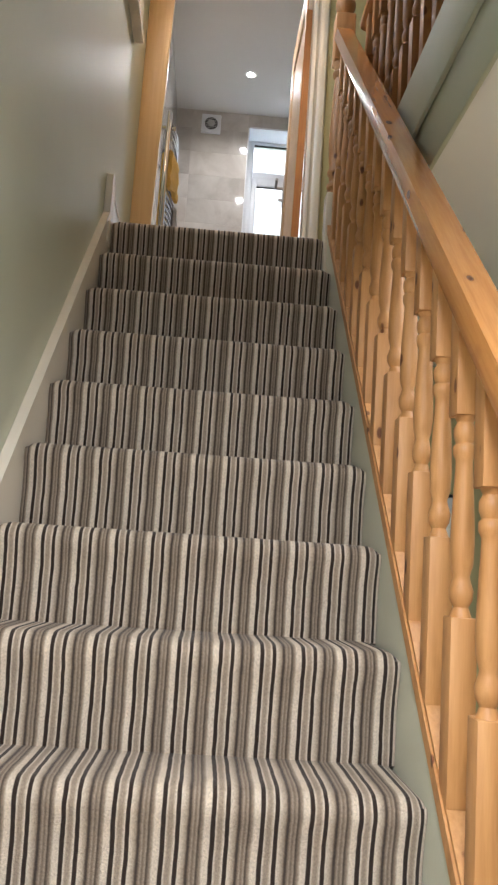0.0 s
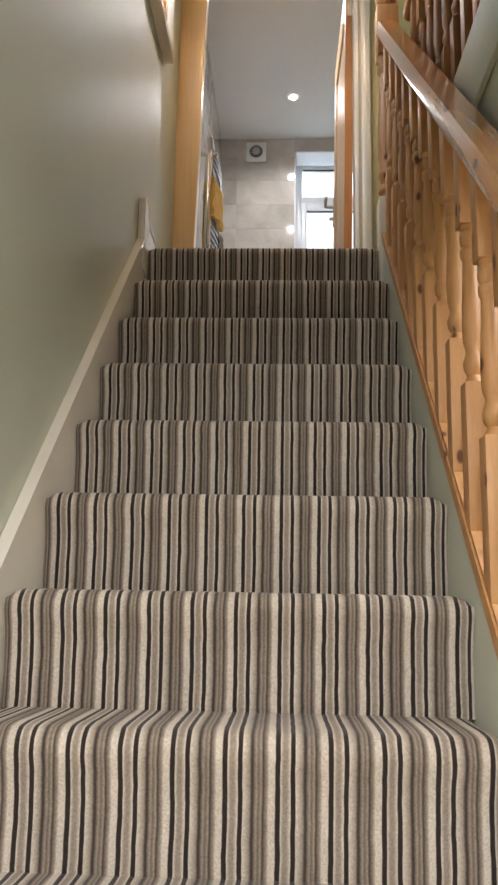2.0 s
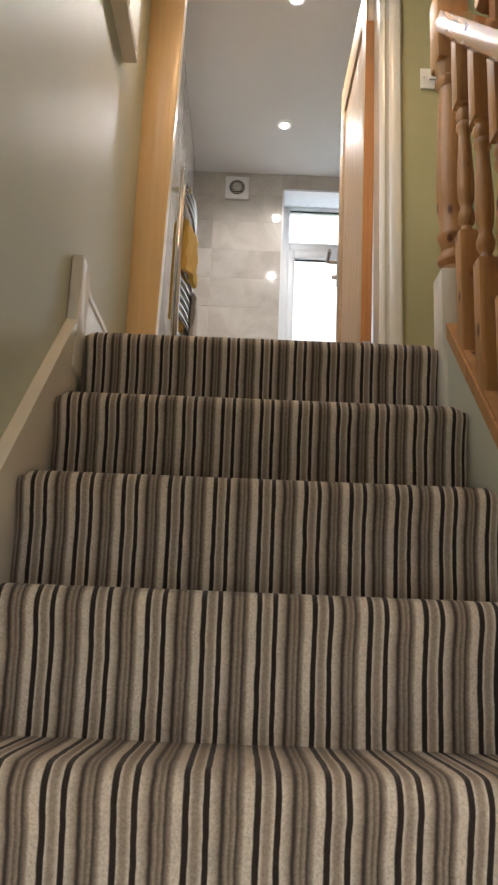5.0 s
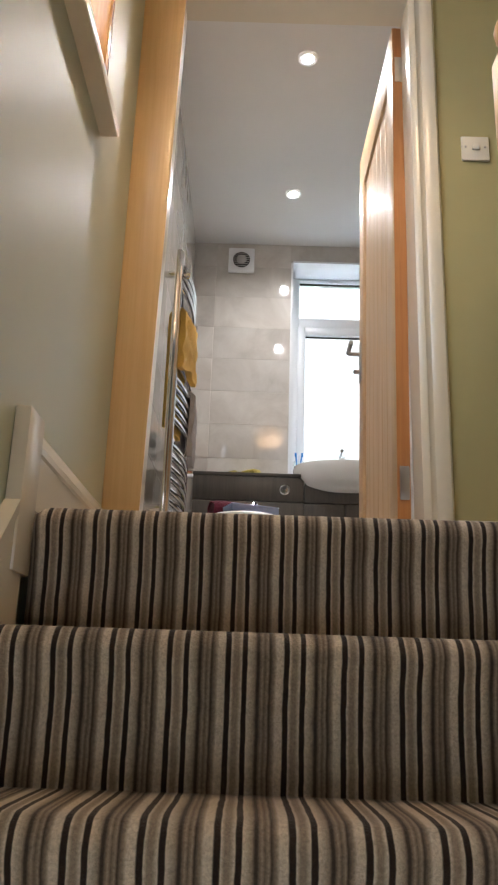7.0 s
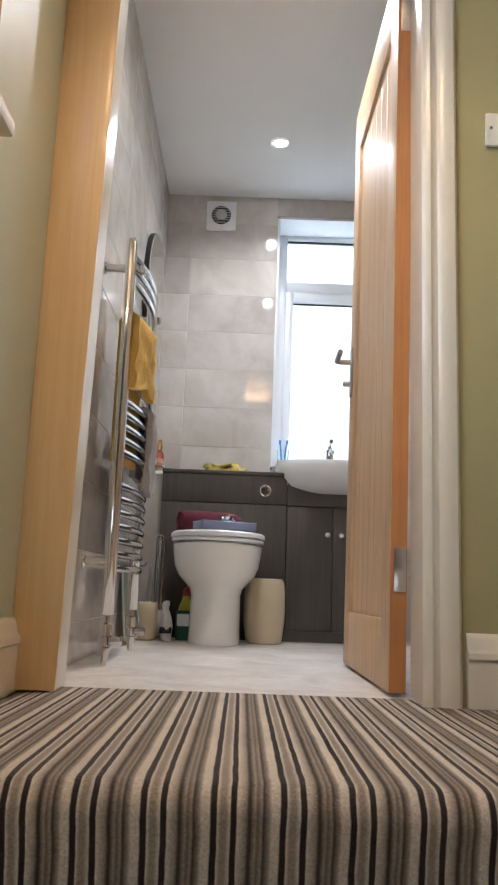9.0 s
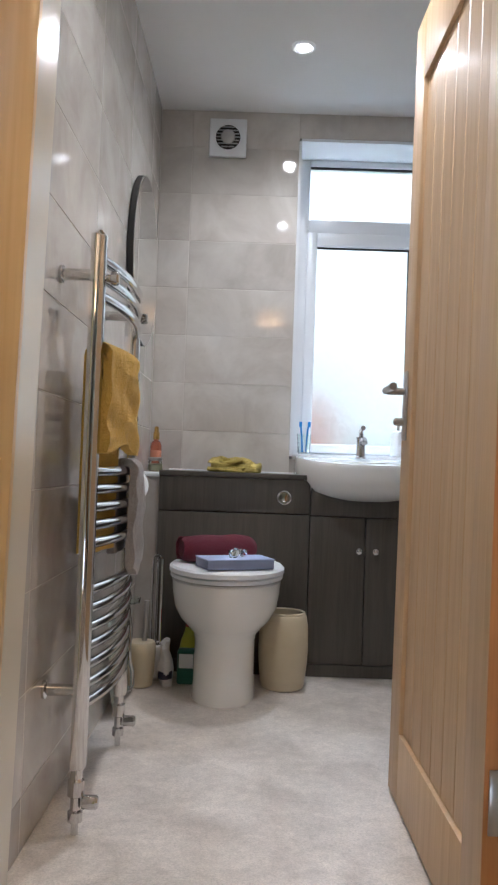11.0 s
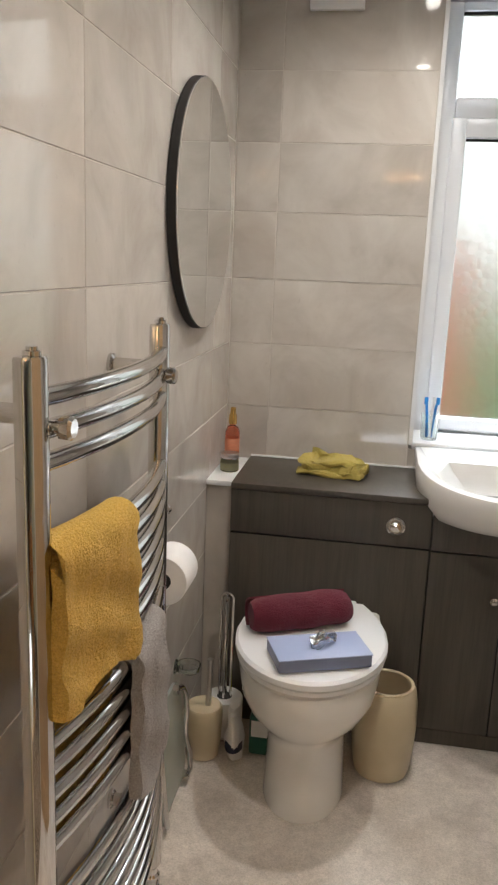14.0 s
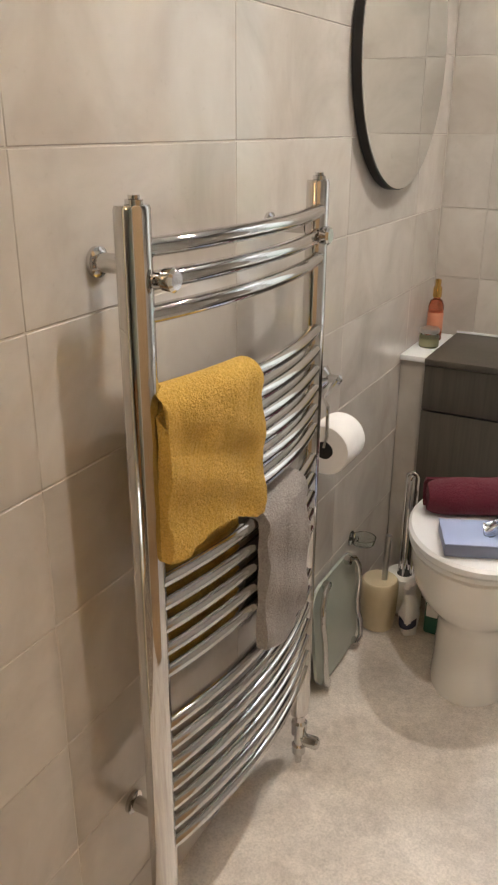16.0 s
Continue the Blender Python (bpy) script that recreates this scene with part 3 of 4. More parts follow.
sw = thing("light_switch", (0.258, DOOR_Y0, 1.32), "ivory plastic light switch on the olive wall", "light switch")
part("plate", box(-0.043, 0.043, -0.010, -0.0005, -0.043, 0.043, 0.004), SWITCH, sw)
part("rocker", box(-0.012, 0.012, -0.017, -0.010, -0.008, 0.012, 0.003), SWITCH, sw)
for sx in (-0.030, 0.030):
    part("screw", lathe([(0.004, 0), (0.003, 0.0015)], 10), STEEL, sw, m=Matrix.Translation((sx, -0.0102, 0.004)) @ Matrix.Rotation(radians(90), 4, 'X'))

# ---- bathroom shell ----
setting("floor_bathroom", box(TILE_X - 0.1, BATH_R + 0.1, DOOR_Y0 + 0.075, BACK_Y + 0.1, -0.2, -0.001), VINYL, "mottled grey vinyl bathroom floor", "floor")
setting("ceiling_bathroom", box(TILE_X - 0.2, BATH_R + 0.2, DOOR_Y1, BACK_Y + 0.3, BATH_CEIL, BATH_CEIL + 0.1), WHITE, "white painted bathroom ceiling", "ceiling")
setting("wall_bathroom_right", box(BATH_R, BATH_R + 0.1, DOOR_Y1, BACK_Y + 0.3, -0.2, BATH_CEIL), TILE, "beige tiled bathroom wall", "wall")
setting("wall_bathroom_front", box(OPEN_R, BATH_R, DOOR_Y1 + 0.001, DOOR_Y1 + 0.012, 0, BATH_CEIL), TILE, "beige tiled wall round the door", "wall")
setting("wall_bathroom_head", box(TILE_X, OPEN_R, DOOR_Y1 + 0.001, DOOR_Y1 + 0.012, HEAD, BATH_CEIL), TILE, "beige tiled wall over the door", "wall")
TH = 0.008
wl = thing("wall_bathroom_left", (0, 0, 0), "glossy beige tiled bathroom wall", "wall", kind="structure")
part("grout_bed", box(TILE_X - 0.12, TILE_X - 0.0012, DOOR_Y1, BACK_Y + 0.2, -0.2, BATH_CEIL), GROUT, wl)
RX0, RX1, RZ0, RZ1, GLASS_Y = -0.187, 0.43, 0.835, 2.185, 6.545
wb = thing("wall_bathroom_back", (0, 0, 0), "glossy beige tiled bathroom wall with a window recess", "wall", kind="structure")
for a in ((TILE_X - 0.12, RX0 - 0.012, -0.2, BATH_CEIL), (RX1 + 0.012, BATH_R, -0.2, BATH_CEIL), (RX0 - 0.012, RX1 + 0.012, -0.2, RZ0 - 0.012), (RX0 - 0.012, RX1 + 0.012, RZ1 + 0.012, BATH_CEIL)):
    part("grout_bed", box(a[0], a[1], BACK_Y + 0.0012, BACK_Y + 0.30, a[2], a[3]), GROUT, wb)
for a in ((RX0 - 0.0118, RX0, RZ0, RZ1), (RX1, RX1 + 0.0118, RZ0, RZ1), (RX0, RX1, RZ1, RZ1 + 0.0118), (RX0, RX1, RZ0 - 0.0118, RZ0)):
    part("reveal", box(a[0], a[1], BACK_Y - 0.002, BACK_Y + 0.29, a[2], a[3]), UPVC, wb, "white reveal lining")

# bathroom window
wn2 = thing("window_2", (0, GLASS_Y, 0), "white plastic window with obscured glass, fanlight over a casement", "window", kind="structure")
FX0, FX1, FZ0, FZ1 = RX0 + 0.001, RX1 - 0.001, RZ0 + 0.001, RZ1 - 0.001
TRZ0, TRZ1 = 1.845, 1.912
for a in ((FX0, FX0 + 0.052, FZ0, FZ1), (FX1 - 0.062, FX1, FZ0, FZ1), (FX0 + 0.052, FX1 - 0.062, FZ0, FZ0 + 0.022), (FX0 + 0.052, FX1 - 0.062, FZ1 - 0.028, FZ1), (FX0 + 0.052, FX1 - 0.062, TRZ0, TRZ1)):
    part("window_frame", box(a[0], a[1], -0.025, 0.045, a[2], a[3], 0.006), UPVC, wn2)
SX0, SX1, SZ0, SZ1 = FX0 + 0.045, FX1 - 0.055, FZ0 + 0.018, TRZ0 + 0.004
sash = part("casement", box(SX0, SX0 + 0.046, -0.043, 0.02, SZ0, SZ1, 0.007), UPVC, wn2, "white opening casement")
for a in ((SX1 - 0.05, SX1, SZ0, SZ1), (SX0 + 0.044, SX1 - 0.048, SZ0 + 0.001, SZ0 + 0.042), (SX0 + 0.044, SX1 - 0.048, SZ1 - 0.06, SZ1 - 0.001)):
    part("sash_bar", box(a[0], a[1], -0.042, 0.02, a[2], a[3], 0.007), UPVC, sash)
for a in ((SX0 + 0.04, SX1 - 0.045, SZ0 + 0.036, SZ1 - 0.055), (FX0 + 0.048, FX1 - 0.058, TRZ1 - 0.004, FZ1 - 0.024)):
    p = part("pane", box(a[0], a[1], -0.004, 0.004, a[2], a[3]), FROST, wn2, "obscured patterned glass")
    p.visible_shadow = False
for a in ((SX0 + 0.046, SX1 - 0.05, SZ1 - 0.0665, SZ1 - 0.0605), (SX1 - 0.056, SX1 - 0.0505, SZ0 + 0.046, SZ1 - 0.0665), (FX0 + 0.052, FX1 - 0.062, FZ1 - 0.036, FZ1 - 0.0285), (FX1 - 0.068, FX1 - 0.0625, TRZ1, FZ1 - 0.036)):
    part("gasket", box(a[0], a[1], -0.018, -0.006, a[2], a[3]), DARK, wn2, "black rubber gasket")
hd = part("handle", box(SX1 - 0.034, SX1 - 0.012, -0.052, -0.0435, 1.27, 1.36, 0.004), STEEL, wn2, "steel window handle")
part("lever", tube([(SX1 - 0.023, -0.05, 1.335), (SX1 - 0.023, -0.075, 1.335), (SX1 - 0.026, -0.082, 1.32), (SX1 - 0.036, -0.080, 1.23)], 0.007, 10), STEEL, hd)
setting("window_board", box(RX0 + 0.001, RX1 - 0.001, BACK_Y - 0.012, GLASS_Y - 0.027, RZ0 + 0.0005, RZ0 + 0.012, 0.003), UPVC, "white window board behind the basin", "window sill")

# outside the bathroom window
setting("ground", box(-40, 40, 6.7, 90, -2.8, -2.75), LAWN, "green lawn of the back garden", "ground")
setting("backdrop_house", box(-7.5, 0.65, 13.0, 17, -2.75, 1.7), BRICK_RED, "red brick neighbouring outbuilding", "building")
setting("backdrop", box(-70, 70, 88, 88.5, -2.74, 90), emit("overcast_sky", (0.88, 0.95, 1.0), 0.85), "bright overcast sky beyond the garden", "sky")
bm = bmesh.new()
rng = random.Random(4)
for k in range(2600):
    x, y = rng.uniform(-3, 8), rng.uniform(15, 19)
    z = -2.7 + rng.random() ** 1.3 * (8.6 + 1.4 * math.sin(x * 1.3))
    s = rng.uniform(0.10, 0.28)
    q = Euler((rng.random() * 6, rng.random() * 6, rng.random() * 6)).to_matrix()
    vs = [bm.verts.new(Vector((x, y, z)) + q @ Vector(c) * s) for c in ((-1, 0, 0), (0, -0.5, 0.2), (1, 0, 0), (0, 0.5, 0.2))]
    bm.faces.new(vs)
tagged(mesh_object("hedge", bm, FOLIAGE, False), "leafy green hedge at the end of the garden", "hedge", kind="stuff")

# ---- bathroom units ----
UX0, UX1, UY, UZ = -0.705, -0.127, 5.98, 0.76
UB = BACK_Y - 0.002
ledge = thing("boxed_ledge", (0, 0, 0), "tiled pipe boxing with white ledge", "ledge", kind="structure")
part("front", box(TILE_X + 0.001, UX0 - 0.002, 6.03, UB, 0.001, 0.735), TILE, ledge)
part("ledge_top", box(TILE_X + 0.001, UX0 - 0.002, 6.015, UB, 0.736, 0.752, 0.003), UPVC, ledge, "white ledge top")
wc = thing("wc_unit", (0, 0, 0), "dark brown laminate toilet cistern unit", "cabinet")
part("body", box(UX0, UX1 - 0.001, UY + 0.019, UB, 0.0, UZ - 0.018), CABINET, wc)
part("worktop", box(UX0 - 0.001, UX1 + 0.0005, UY - 0.004, UB, UZ - 0.018, UZ, 0.002), CABINET, wc)
part("upper_panel", box(UX0, UX1 - 0.0025, UY, UY + 0.018, 0.612, UZ - 0.0195, 0.0015), CABINET, wc)
part("lower_panel", box(UX0, UX1 - 0.0025, UY, UY + 0.018, 0.05, 0.607, 0.0015), CABINET, wc)
part("plinth", box(UX0, UX1 - 0.0025, UY + 0.004, UY + 0.018, 0.001, 0.047), CABINET, wc)
part("sealant", tube([(UX0, UB - 0.001, UZ + 0.002), (UX1, UB - 0.001, UZ + 0.002)], 0.004, 8), UPVC, wc, "white sealant bead")
fl = part("flush_button", lathe([(0.027, 0), (0.027, 0.006), (0.022, 0.010), (0.021, 0.007), (0.016, 0.007), (0.015, 0.011), (0.002, 0.012)], 24), CHROME, wc, "round chrome flush button",
          Matrix.Translation((-0.228, UY - 0.0003, 0.672)) @ Matrix.Rotation(radians(90), 4, 'X'))

vx0, vx1 = UX1 + 0.0005, 0.30
vu = thing("vanity_unit", (0, 0, 0), "dark brown laminate vanity cabinet under the basin", "cabinet")
part("body", box(vx0, vx1, UY + 0.019, UB, 0.0, 0.72), CABINET, vu)
part("top_panel", box(vx0 + 0.0015, vx1, UY, UY + 0.018, 0.609, 0.735, 0.0015), CABINET, vu)
part("worktop", box(vx0, vx1, UY + 0.02, UB, 0.722, 0.738), CABINET, vu)
part("plinth", box(vx0 + 0.0015, vx1, UY + 0.004, UY + 0.018, 0.001, 0.047), CABINET, vu)
for a, b, kx in ((vx0 + 0.0015, 0.0835, 0.06), (0.0865, vx1, 0.123)):
    d = part("door", box(a, b, UY, UY + 0.018, 0.05, 0.604, 0.0015), CABINET, vu)
    part("knob", lathe([(0.004, 0), (0.004, 0.010), (0.011, 0.014), (0.012, 0.019), (0.008, 0.023), (0.001, 0.024)], 14), CHROME, d, "small chrome knob",
         Matrix.Translation((kx, UY, 0.48)) @ Matrix.Rotation(radians(90), 4, 'X'))


def basin():
    b = thing("wash_basin", (0.09, 0, 0), "white ceramic semi-recessed basin with a curved front", "basin")
    W, yb, zt = 0.27, 6.305, 0.835
    def ring(k, inset, z):
        pts = []
        for i in range(40):
            a = math.pi * i / 39
            x = -(W - inset) * math.cos(a)
            y = 6.16 - (0.34 - inset) * k * math.sin(a) ** 0.8
            pts.append((x, y, z(x, y)))
        pts += [(W - inset, yb - inset * 0.3, z(0, yb)), (-(W - inset), yb - inset * 0.3, z(0, yb))]
        return pts
    rim = lambda x, y: zt - 0.030 * max(0, (6.16 - y) / 0.34)
    rings = [ring(0.45, 0.15, lambda x, y: 0.66), ring(0.72, 0.08, lambda x, y: 0.668), ring(0.9, 0.025, lambda x, y: 0.70), ring(0.98, 0.004, lambda x, y: 0.74), ring(1, 0.0, lambda x, y: rim(x, y) - 0.012), ring(1, 0.004, rim),
             ring(0.97, 0.018, lambda x, y: rim(x, y) + 0.002)]
    bowl = []
    for s, dz in ((0.90, 0.004), (0.82, 0.030), (0.62, 0.075), (0.3, 0.10)):
        r = []
        for i in range(40):
            a = math.pi * i / 39
            r.append((-0.23 * s * math.cos(a), 6.09 - 0.235 * s * math.sin(a) ** 0.85, zt - 0.026 - dz))
        r += [(0.19 * s, 6.09 + 0.11 * s, zt - 0.012 - dz), (-0.19 * s, 6.09 + 0.11 * s, zt - 0.012 - dz)]
        bowl.append(r)
    part("bowl", loft(rings + bowl), CERAMIC, b)
    part("overflow", lathe([(0.011, 0), (0.011, 0.003), (0.007, 0.004), (0.006, 0.001)], 14), CHROME, b, "chrome overflow ring", Matrix.Translation((0.0, 6.188, 0.797)) @ Matrix.Rotation(radians(70), 4, 'X'))
    t = thing("basin_tap", (0.095, 6.262, 0.835), "chrome mono basin tap", "tap")
    part("body", lathe([(0.024, 0.0), (0.024, 0.006), (0.019, 0.010), (0.0185, 0.078), (0.020, 0.082), (0.020, 0.088), (0.004, 0.090)], 18), CHROME, t)
    part("spout", tube([(0, -0.005, 0.062), (0, -0.05, 0.074), (0, -0.105, 0.070), (0, -0.112, 0.060)], 0.012, 12), CHROME, t)
    part("lever", tube([(0, 0.0, 0.088), (0, 0.004, 0.108), (0, -0.035, 0.122), (0, -0.06, 0.124)], 0.010, 10), CHROME, t)


basin()


def toilet():
    cx = -0.428
    t = thing("toilet", (cx, 5.98, 0), "white ceramic back-to-wall toilet with closed lid", "toilet")
    def ring(w, front, z, back=-0.003, n=36, e=1.0, bw=0.93):
        pts = []
        for i in range(n):
            a = math.pi * i / (n - 1)
            c = math.cos(a)
            pts.append((-w * math.copysign(abs(c) ** e, c), -0.27 - (front - 0.27) * math.sin(a), z))
        c2 = [(w * (1 - (1 - bw) * q ** 2), -0.27 + (back + 0.27) * q, z) for q in (0.3, 0.6, 0.85, 1.0)]
        return pts + c2 + [(-x, y, q) for x, y, q in c2[::-1]]
    part("pan", loft([ring(0.108, 0.430, 0.0), ring(0.108, 0.432, 0.012), ring(0.104, 0.428, 0.06), ring(0.103, 0.430, 0.195), ring(0.110, 0.438, 0.222), ring(0.134, 0.460, 0.246), ring(0.158, 0.482, 0.272), ring(0.176, 0.500, 0.31),
                      ring(0.184, 0.512, 0.36), ring(0.187, 0.516, 0.398), ring(0.176, 0.510, 0.404), ring(0.14, 0.46, 0.405)]), CERAMIC, t)
    part("seat", loft([ring(0.184, 0.512, 0.407, -0.06, bw=0.66), ring(0.193, 0.522, 0.410, -0.055, bw=0.66), ring(0.193, 0.522, 0.420, -0.055, bw=0.66), ring(0.188, 0.516, 0.423, -0.06, bw=0.66)]), UPVC, t, "white plastic seat")
    part("lid", loft([ring(0.188, 0.516, 0.4245, -0.06, bw=0.66), ring(0.197, 0.528, 0.428, -0.05, bw=0.66), ring(0.197, 0.528, 0.442, -0.05, bw=0.66), ring(0.190, 0.520, 0.449, -0.055, bw=0.66), ring(0.15, 0.47, 0.4515, -0.08, bw=0.66), ring(0.06, 0.36, 0.452, -0.14, bw=0.66)]), UPVC, t, "white plastic lid")
    for sx in (-0.085, 0.085):
        part("hinge", box(sx - 0.022, sx + 0.022, -0.045, -0.012, 0.406, 0.44, 0.006), UPVC, t)


toilet()


def soft_noise(bm, amount, scale, seed=0):
    for v in bm.verts:
        v.co += Vector((noise.noise(v.co * scale + Vector((seed, 0, 0))), noise.noise(v.co * scale + Vector((0, seed + 5, 0))), noise.noise(v.co * scale + Vector((0, 0, seed + 9))))) * amount


# tissue packet and rolled towel on the lid
pk = thing("tissue_packet", (-0.400, 5.570, 0.4535), "pale blue packet of tissues with clear film opening", "tissues")
pk.rotation_euler = (0, 0, radians(22))
bm = box(-0.115, 0.115, -0.062, 0.062, 0, 0.031, 0.004)
part("packet", bm, LILAC_SIDE, pk)
bm = box(-0.116, 0.116, -0.063, 0.063, 0.0305, 0.034, 0.0015)
part("top_face", bm, LILAC, pk, "pale blue printed top")
rings = [[(0.012 + 0.05 * (u - 0.5) + w * 0.026 * math.cos(a), 0.035 * (u - 0.4) + 0.020 * w * math.sin(a), 0.0345 + 0.020 * math.sin(math.pi * u) + 0.010 * w * math.sin(a * 2 + u * 9)) for a in [2 * math.pi * i / 14 for i in range(14)]] for u, w in ((0, 0.4), (0.25, 1.0), (0.5, 0.8), (0.75, 0.9), (1, 0.35))]
part("film_flap", loft(rings), FILM, pk, "crumpled clear plastic film")

bt = thing("rolled_towel", (-0.465, 5.735, 0.4535), "rolled burgundy towel on the toilet lid", "towel")
bt.rotation_euler = (0, 0, radians(27))
rings = []
for i in range(25):
    u = i / 24
    x = -0.135 + 0.27 * u
    r = 0.046 * (1 - 0.25 * (abs(2 * u - 1)) ** 8)
    rings.append([(x, r * math.cos(a) * 1.08, 0.044 + r * math.sin(a)) for a in [2 * math.pi * k / 28 for k in range(28)]])
bm = loft(rings)
soft_noise(bm, 0.006, 18)
for v in bm.verts:
    v.co.z = max(v.co.z, 0.0)
part("roll", bm, BURGUNDY, bt)
bm = loft([[(x, 0.050 * math.cos(a) - 0.004, 0.045 + 0.047 * math.sin(a)) for a in [radians(d) for d in range(-60, 61, 12)]] + [(x, 0.0445 * math.cos(a) - 0.004, 0.045 + 0.042 * math.sin(a)) for a in [radians(d) for d in range(60, -61, -12)]] for x in (-0.138, -0.05, 0.06, 0.132)])
soft_noise(bm, 0.003, 20, 4)
part("loose_edge", bm, BURGUNDY, bt)


def vessel(name, at, label, category, profile, material, n=28, part_name="body"):
    v = thing(name, at, label, category)
    part(part_name, lathe(profile, n), material, v)
    return v


wbin = vessel("waste_bin", (-0.220, 5.83, 0), "cream stoneware waste bin with rounded sides", "bin",
       [(0.066, 0), (0.074, 0.004), (0.079, 0.02), (0.087, 0.09), (0.089, 0.15), (0.087, 0.22), (0.081, 0.255), (0.076, 0.264), (0.066, 0.262), (0.068, 0.245), (0.076, 0.2), (0.076, 0.05), (0.05, 0.02)], CREAM)
part("rim", loft([[((0.0705 + 0.0055 * math.cos(a)) * math.cos(q), (0.0705 + 0.0055 * math.cos(a)) * math.sin(q), 0.266 + 0.0055 * math.sin(a)) for a in [2 * math.pi * k / 10 for k in range(10)]] for q in [2 * math.pi * k / 32 for k in range(33)]], False), CREAM, wbin)
tb = vessel("toilet_brush", (-0.726, 5.785, 0), "cream toilet brush holder with steel handle", "toilet brush",
            [(0.040, 0), (0.046, 0.005), (0.051, 0.05), (0.054, 0.12), (0.053, 0.150), (0.048, 0.156), (0.020, 0.157), (0.014, 0.157)], CREAM, part_name="holder")
part("brush_handle", tube([(0.012, 0.0, 0.15), (0.016, -0.002, 0.30)], 0.0085, 12), STEEL, tb, "satin steel handle")

rs = thing("toilet_roll_stand", (-0.690, 5.905, 0), "chrome wire stand with a spare toilet roll", "toilet roll stand")
part("base", lathe([(0.055, 0), (0.055, 0.006), (0.05, 0.009), (0.005, 0.010)], 24), CHROME, rs)
arc = [(-0.017, 0, 0.01), (-0.017, 0, 0.43)] + [(-0.017 * math.cos(a), 0, 0.43 + 0.017 * math.sin(a)) for a in [radians(d) for d in range(20, 180, 20)]] + [(0.017, 0, 0.43), (0.017, 0, 0.01)]
part("wire", tube(arc, 0.004, 8), CHROME, rs)
part("wire", tube([(y, x, z * 0.985) for x, y, z in arc], 0.004, 8), CHROME, rs)
part("spare_roll", lathe([(0.021, 0.011), (0.053, 0.011), (0.055, 0.016), (0.055, 0.115), (0.053, 0.120), (0.023, 0.120), (0.021, 0.116)], 28), PAPER, rs, "white spare toilet roll")
# Dark plug over the capped hole; its colour is the shade inside the core.
part("core", lathe([(0.022, 0.118), (0.022, 0.1206)], 20), DARK, rs, "dark disc painted as the shaded hollow of the core")

cb = thing("cleaner_bottle", (-0.565, 5.925, 0), "lime and red toilet cleaner bottle", "bottle")
part("bottle", lathe([(0.030, 0), (0.036, 0.006), (0.036, 0.10), (0.030, 0.135), (0.018, 0.165), (0.013, 0.19)], 20, 1.0, 0.7), CLEANER_YELLOW, cb)
part("cap", tube([(0, 0, 0.185), (0, 0, 0.205), (0.020, -0.004, 0.225)], 0.015, 12), CLEANER_RED, cb, "red angled cap")
gb = thing("wipes_packet", (-0.566, 5.83, 0), "green and white packet of cleaning wipes", "packet")
bm = box(-0.032, 0.032, -0.022, 0.022, 0, 0.125, 0.010)
part("packet", bm, CLEANER_GREEN, gb)
part("label", box(-0.025, 0.025, -0.0232, -0.0224, 0.06, 0.11), PAPER, gb)
bg = thing("cleaning_bag", (-0.637, 5.80, 0), "crumpled white plastic bag with lilac print", "bag")
bm = loft([[(0.024 * w * math.cos(a), 0.042 * w * math.sin(a), z) for a in [2 * math.pi * k / 18 for k in range(18)]] for z, w in ((0, 0.8), (0.012, 1), (0.06, 1.05), (0.10, 0.85), (0.13, 0.5), (0.15, 0.62), (0.158, 0.5))])
soft_noise(bm, 0.012, 26, 3)
for v in bm.verts:
    v.co.z = max(v.co.z, 0.0)
part("bag", bm, UPVC, bg)
part("print_band", loft([[(0.0265 * math.cos(a), 0.0455 * math.sin(a), z) for a in [2 * math.pi * k / 18 for k in range(18)]] for z in (0.03, 0.055)]), NAVY, bg, "dark printed band")

# cloth, bottle, jar on the ledge and unit
yc = thing("folded_cloth", (-0.425, 6.17, UZ + 0.0005), "folded yellow cleaning cloth on the worktop", "cloth")
yc.rotation_euler = (0, 0, radians(-8))
for k, (dx, dy, sx, sy) in enumerate(((0, 0, 0.098, 0.062), (0.008, 0.002, 0.09, 0.058), (-0.012, 0.004, 0.082, 0.054))):
    bm = box(dx - sx, dx + sx, dy - sy, dy + sy, 0.0 + k * 0.018, 0.0175 + k * 0.018, 0.008, seg=2)
    bmesh.ops.subdivide_edges(bm, edges=[e for e in bm.edges if e.calc_length() > 0.05], cuts=6, use_grid_fill=True)
    soft_noise(bm, 0.026 if k else 0.010, 26, k * 3)
    for v in bm.verts:
        v.co.z = max(v.co.z, 0.0)
    part("fold", bm, YELLOW_CLOTH, yc)

sb = thing("spray_bottle", (-0.752, 6.22, 0.7525), "coral body mist bottle with gold cap", "bottle")
part("bottle", lathe([(0.020, 0), (0.023, 0.004), (0.023, 0.105), (0.018, 0.120), (0.010, 0.126), (0.010, 0.132)], 20), CORAL, sb)
part("label", lathe([(0.0232, 0.03), (0.0235, 0.031), (0.0235, 0.085), (0.0232, 0.086)], 20), plain("peach_label", (0.62, 0.22, 0.12), (0.68, 0.30, 0.18), 0.5, 40), sb, "peach label")
part("cap", lathe([(0.013, 0.131), (0.013, 0.158), (0.009, 0.164), (0.009, 0.182), (0.003, 0.185)], 18), GOLD, sb, "gold spray cap")
jr = thing("glass_jar", (-0.742, 6.135, 0.7525), "small glass jar with metal lid", "jar")
part("jar", lathe([(0.026, 0), (0.029, 0.003), (0.029, 0.034), (0.025, 0.040), (0.025, 0.044)], 20), CLEAR, jr)
